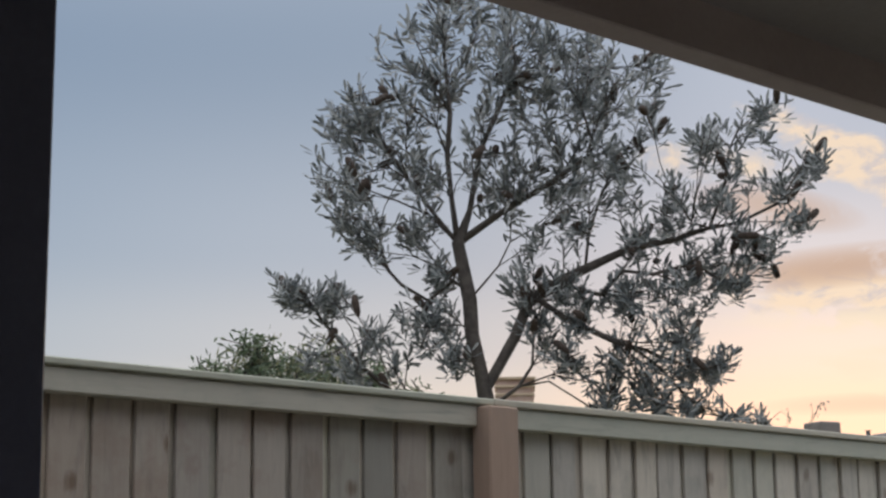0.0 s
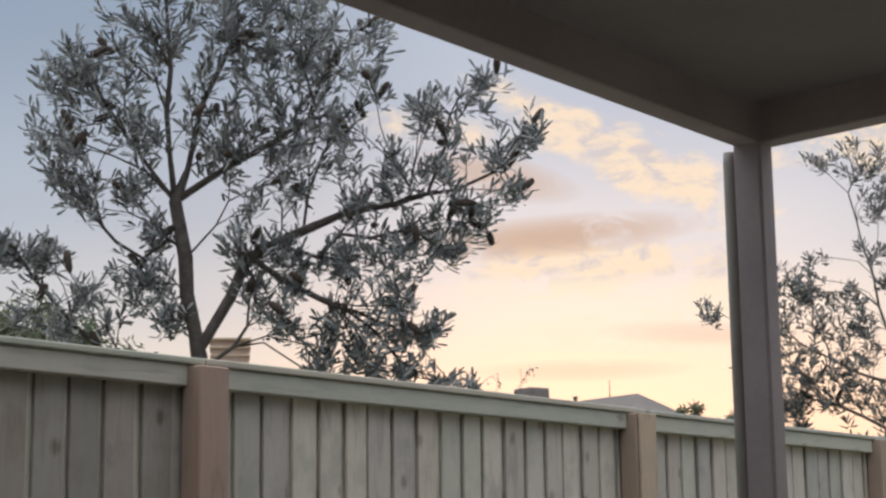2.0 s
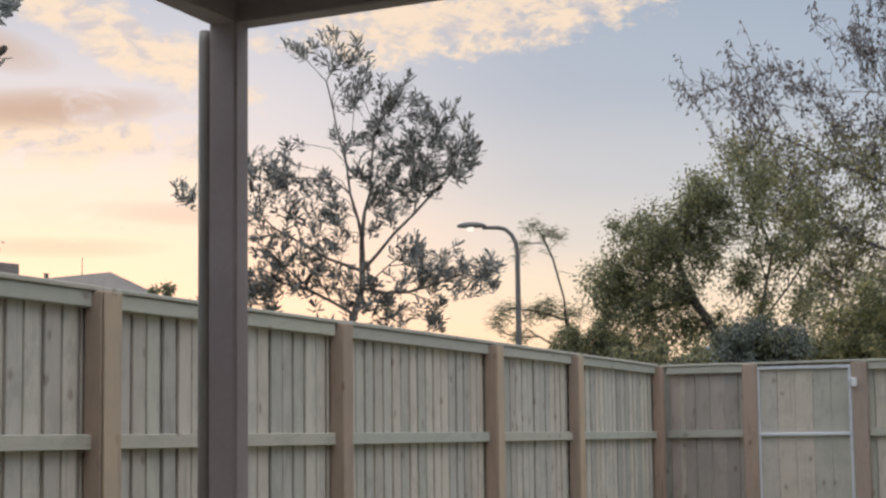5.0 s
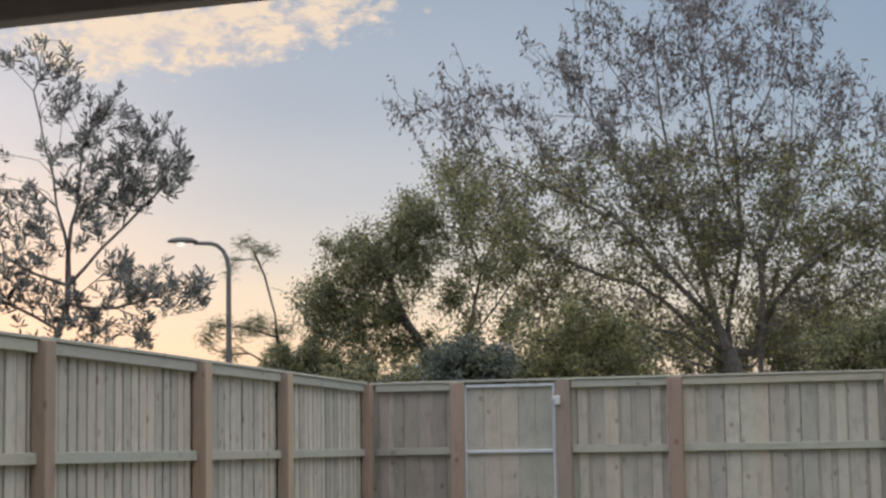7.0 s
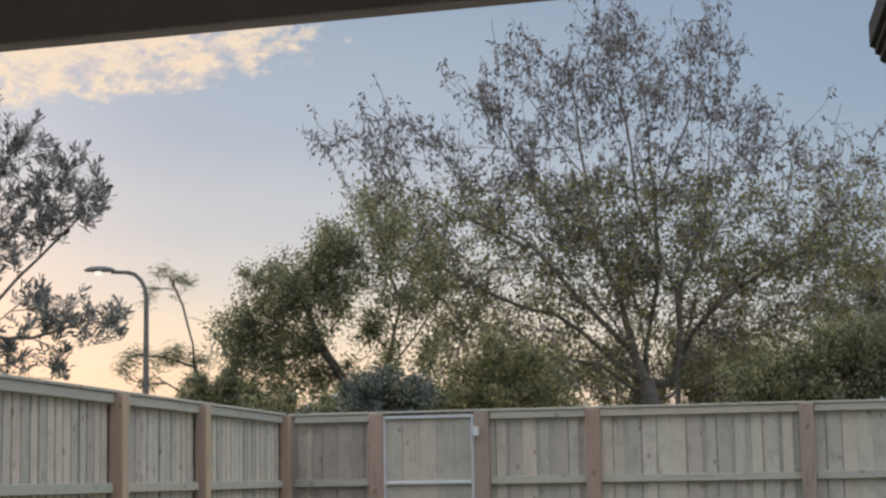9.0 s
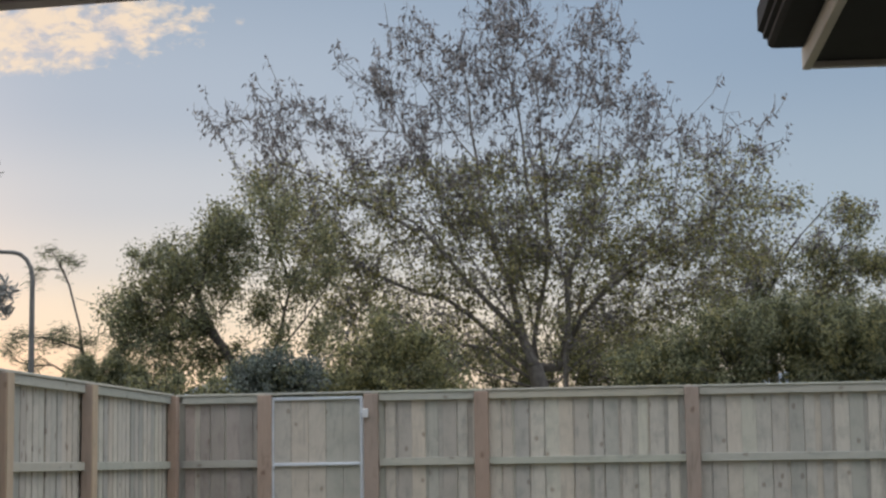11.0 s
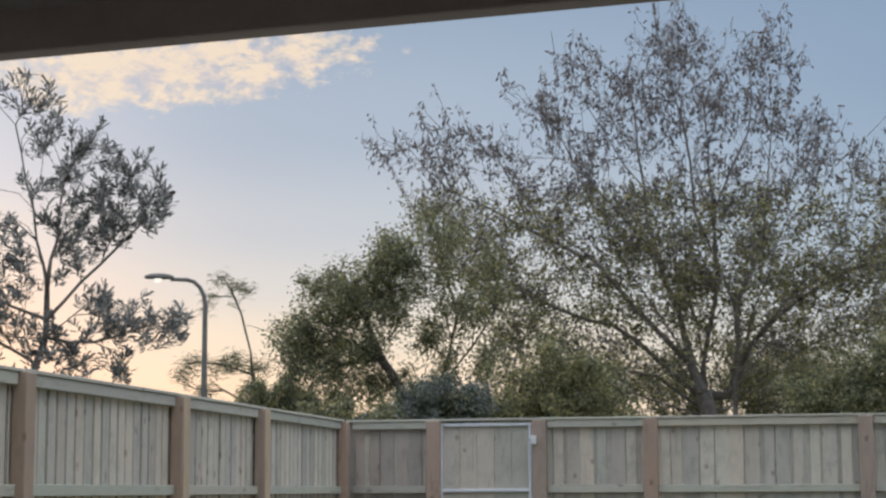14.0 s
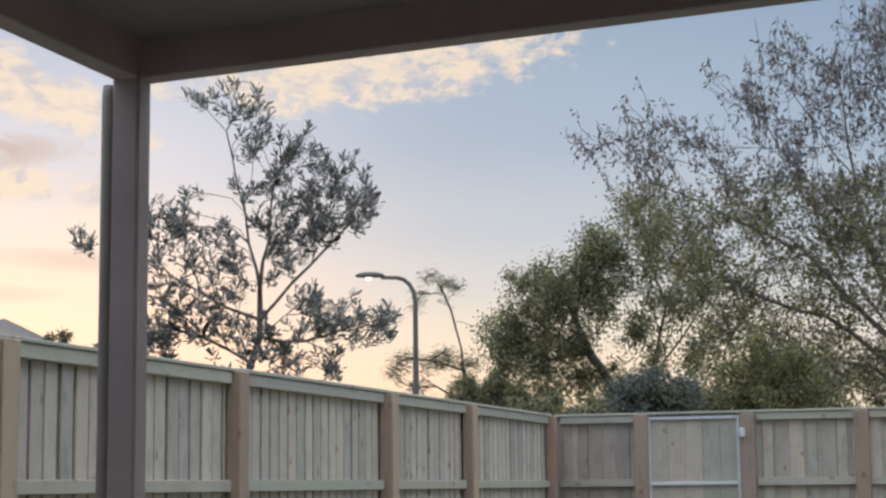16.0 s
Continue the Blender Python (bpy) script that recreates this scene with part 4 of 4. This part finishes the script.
leaf_tree("broad dark green bush at the foot of the big tree", -4.4, 27.0, [[(0.0, 0.5), (0.0, 1.5)], [(0.0, 1.0), (-1.2, 2.0)], [(0.0, 1.0), (1.4, 2.4)]],
          [(-1.59, 2.4, 0.36), (-0.99, 2.66, 0.45), (-0.39, 2.98, 0.46), (0.2, 3.0, 0.52), (0.78, 3.15, 0.48), (1.17, 2.73, 0.55), (0.26, 2.42, 0.52), (-0.67, 2.3, 0.48),
           (1.76, 2.97, 0.5), (2.22, 2.62, 0.5), (-0.8, 1.8, 0.7), (1.6, 2.0, 0.9)],
          1100, 0.8, 0.1, 59, ((WATTLE, 1.0, "dense dark leaves"), (GREEN, 0.5, "olive leaves")), 0.07, 75, 0.24, 1.0, BARK, 0.3, name="shrub")
leaf_tree("olive green tree behind the broad bush", -5.4, 36.0,
          [[(0.0, 2.2), (0.0, 3.2), (-0.1, 4.2)], [(0.0, 3.2), (0.8, 4.2), (1.3, 5.0)], [(0.0, 3.2), (-0.8, 4.2), (-1.2, 4.8)], [(-0.1, 4.2), (0.3, 5.2), (1.2, 6.1)]],
          [(-1.3, 4.6, 0.5), (-0.8, 5.1, 0.5), (-0.3, 4.5, 0.6), (0.3, 4.9, 0.6), (0.9, 4.5, 0.6), (1.0, 5.3, 0.5), (1.6, 5.0, 0.6), (2.2, 4.7, 0.6), (1.5, 6.0, 0.4), (0.1, 3.9, 0.6), (1.3, 3.9, 0.6), (-1.0, 3.9, 0.5), (1.9, 5.9, 0.35)],
          620, 0.8, 0.09, 89, ((AUTUMN, 0.5, "dry leaves"), (GREEN, 1.0, "olive leaves"), (WATTLE, 0.6, "dark green leaves")), 0.085, 30, 0.3, 1.8, BARK, 1.2, 0.005, ragged=0.5)
leaf_tree("small leafy shrub tip beside the grey roof", 30.0, 22.0, [[(0.0, 0.5), (0.0, 2.3)], [(0.0, 2.0), (0.1, 2.6)]],
          [(-0.1, 2.88, 0.09), (0.09, 2.94, 0.11), (0.55, 2.84, 0.09), (0.0, 2.62, 0.2), (0.5, 2.6, 0.15)], 90, 0.15, 0.03, 97, ((WATTLE, 1.0, ""),), 0.06, 14, 0.07, 1.0, BARK, 0.3, name="shrub")
leaf_tree("low green bush below the half-bare tree", 7.2, 25.0, [[(0.0, 0.5), (0.0, 1.5)], [(0.0, 1.0), (-0.8, 2.0)]],
          [(-0.48, 2.5, 0.36), (0.09, 2.65, 0.44), (-0.07, 3.02, 0.3), (0.49, 2.68, 0.4), (0.64, 2.3, 0.36), (-0.16, 2.28, 0.36), (0.85, 2.8, 0.22), (-0.72, 2.15, 0.28), (-1.1, 1.9, 0.4), (1.1, 2.0, 0.4), (0.0, 1.6, 0.7)],
          420, 0.7, 0.09, 61, ((GREEN, 1.0, "olive leaves"), (WATTLE, 0.5, "dense dark leaves")), 0.065, 48, 0.24, 1.0, BARK, 0.3, name="shrub")
leaf_tree("fresh green feathery bush behind the fence", 52.4, 15.0, [[(0.0, 0.5), (0.0, 2.0)], [(0.0, 1.4), (-0.5, 2.6)], [(0.0, 1.6), (0.6, 2.7)]],
          [(-0.62, 2.9, 0.28), (-0.38, 3.2, 0.22), (-0.1, 3.08, 0.28), (0.3, 3.05, 0.32), (0.7, 2.85, 0.32), (1.0, 2.65, 0.3), (0.0, 2.6, 0.5), (-0.75, 2.6, 0.3), (0.5, 2.5, 0.5), (1.2, 2.4, 0.4)],
          520, 0.5, 0.07, 67, ((CONIFER, 1.0, "fresh green leaves"), (WATTLE, 0.6, "dark green leaves")), 0.10, 34, 0.15, 1.0, BARK, 0.3, name="shrub", slim=0.45)


# ---- street lamp ----
def street_lamp(bearing, distance):
    lamp = thing("street_lamp", "grey steel street lamp with a curved arm", "street lamp", spot(bearing, distance), bearing)
    top = 6.34
    curve = [(0, 0, 0), (0, 0, 3.0), (0, 0, top - 0.75)] + [(-0.45 * (1 - math.cos(a)), 0, top - 0.75 + 0.62 * math.sin(a)) for a in (0.4, 0.8, 1.2, 1.57)] + [(-0.85, 0, top - 0.12)]
    part("pole", pipe_bm(curve, [0.095, 0.075, 0.06, 0.055, 0.052, 0.05, 0.05, 0.045], 12), STEEL, lamp, smooth=True)
    head = bmesh.new()
    bmesh.ops.create_uvsphere(head, u_segments=16, v_segments=8, radius=1.0)
    bmesh.ops.scale(head, vec=(0.37, 0.15, 0.1), verts=head.verts)
    for v in head.verts:
        v.co.z = max(v.co.z, -0.035)
    bmesh.ops.translate(head, vec=(-1.12, 0, top - 0.075), verts=head.verts)
    hd = part("lamp_head", head, STEEL, lamp, smooth=True)
    lens = bmesh.new()
    bmesh.ops.create_uvsphere(lens, u_segments=12, v_segments=6, radius=1.0)
    bmesh.ops.scale(lens, vec=(0.10, 0.07, 0.06), verts=lens.verts)
    bmesh.ops.translate(lens, vec=(-1.15, 0, top - 0.145), verts=lens.verts)
    part("lens", lens, GLASS_LIT, hd, "lit white lamp lens", True)


street_lamp(18.45, 43.0)


# ---- distant houses ----
def hip_house(label, bearing, distance, wide, deep, eave, ridge, wall_mat, roof_mat, turn=0.0):
    home = thing("house", label, "house", spot(bearing, distance), bearing + turn)
    a, b = wide / 2, deep / 2
    part("wall", block(-a + 0.4, a - 0.4, -b + 0.4, b - 0.4, 0, eave, 0), wall_mat, home)
    bm = bmesh.new()
    k = max(0.0, a - b)
    low = [bm.verts.new(p) for p in ((-a, -b, eave), (a, -b, eave), (a, b, eave), (-a, b, eave))]
    high = [bm.verts.new((-k - 0.01, 0, ridge)), bm.verts.new((k + 0.01, 0, ridge))]
    for f in ((low[0], low[1], high[1], high[0]), (low[1], low[2], high[1]), (low[2], low[3], high[0], high[1]), (low[3], low[0], high[0]), low[::-1]):
        bm.faces.new(f)
    roof = part("roof", bm, roof_mat, home)
    return home, roof


home, roof = hip_house("far house with a grey hipped roof", 33.7, 42.0, 11.0, 6.6, 2.7, 4.91, RENDER_WALL, TILE, -50.0)
part("roof_cooler", block(-1.0, -0.34, -1.1, -0.5, 4.25, 5.24, 0.03), TILE, roof, "box cooler unit on the roof")
part("mast", pipe_bm([(1.25, 0, 4.85), (1.25, 0, 5.3)], [0.012, 0.008], 6), STEEL, roof, "thin aerial mast")
part("vent", pipe_bm([(0.0, 0, 4.85), (0.0, 0, 5.0), (0.0, 0, 5.02)], [0.05, 0.05, 0.08], 10), STEEL, roof, "small roof vent")
hip_house("far house with a blue-grey metal roof", 10.5, 52.0, 8.0, 6.0, 2.6, 3.9, RENDER_WALL, BLUE_ROOF)
hip_house("far house with a blue-grey metal roof", -8.0, 46.0, 7.0, 6.0, 2.5, 3.7, RENDER_WALL, BLUE_ROOF)
chim = thing("house", "brick house with a banded chimney behind the banksia", "house", spot(44.97, 26.0), 44.97)
part("wall", block(-4, 4, 0.5, 6, 0, 2.6, 0), BRICK, chim)
stack = part("chimney", block(-0.27, 0.27, -0.27, 0.27, 2.6, 4.42, 0.01), BRICK, chim, "red-brown brick chimney")
for z, g in ((4.02, 0.01), (4.14, 0.02), (4.26, 0.03), (4.38, 0.04)):
    part("brick_band", block(-0.27 - g, 0.27 + g, -0.27 - g, 0.27 + g, z, z + 0.04, 0.005), CREAM, stack, "cream brick band")
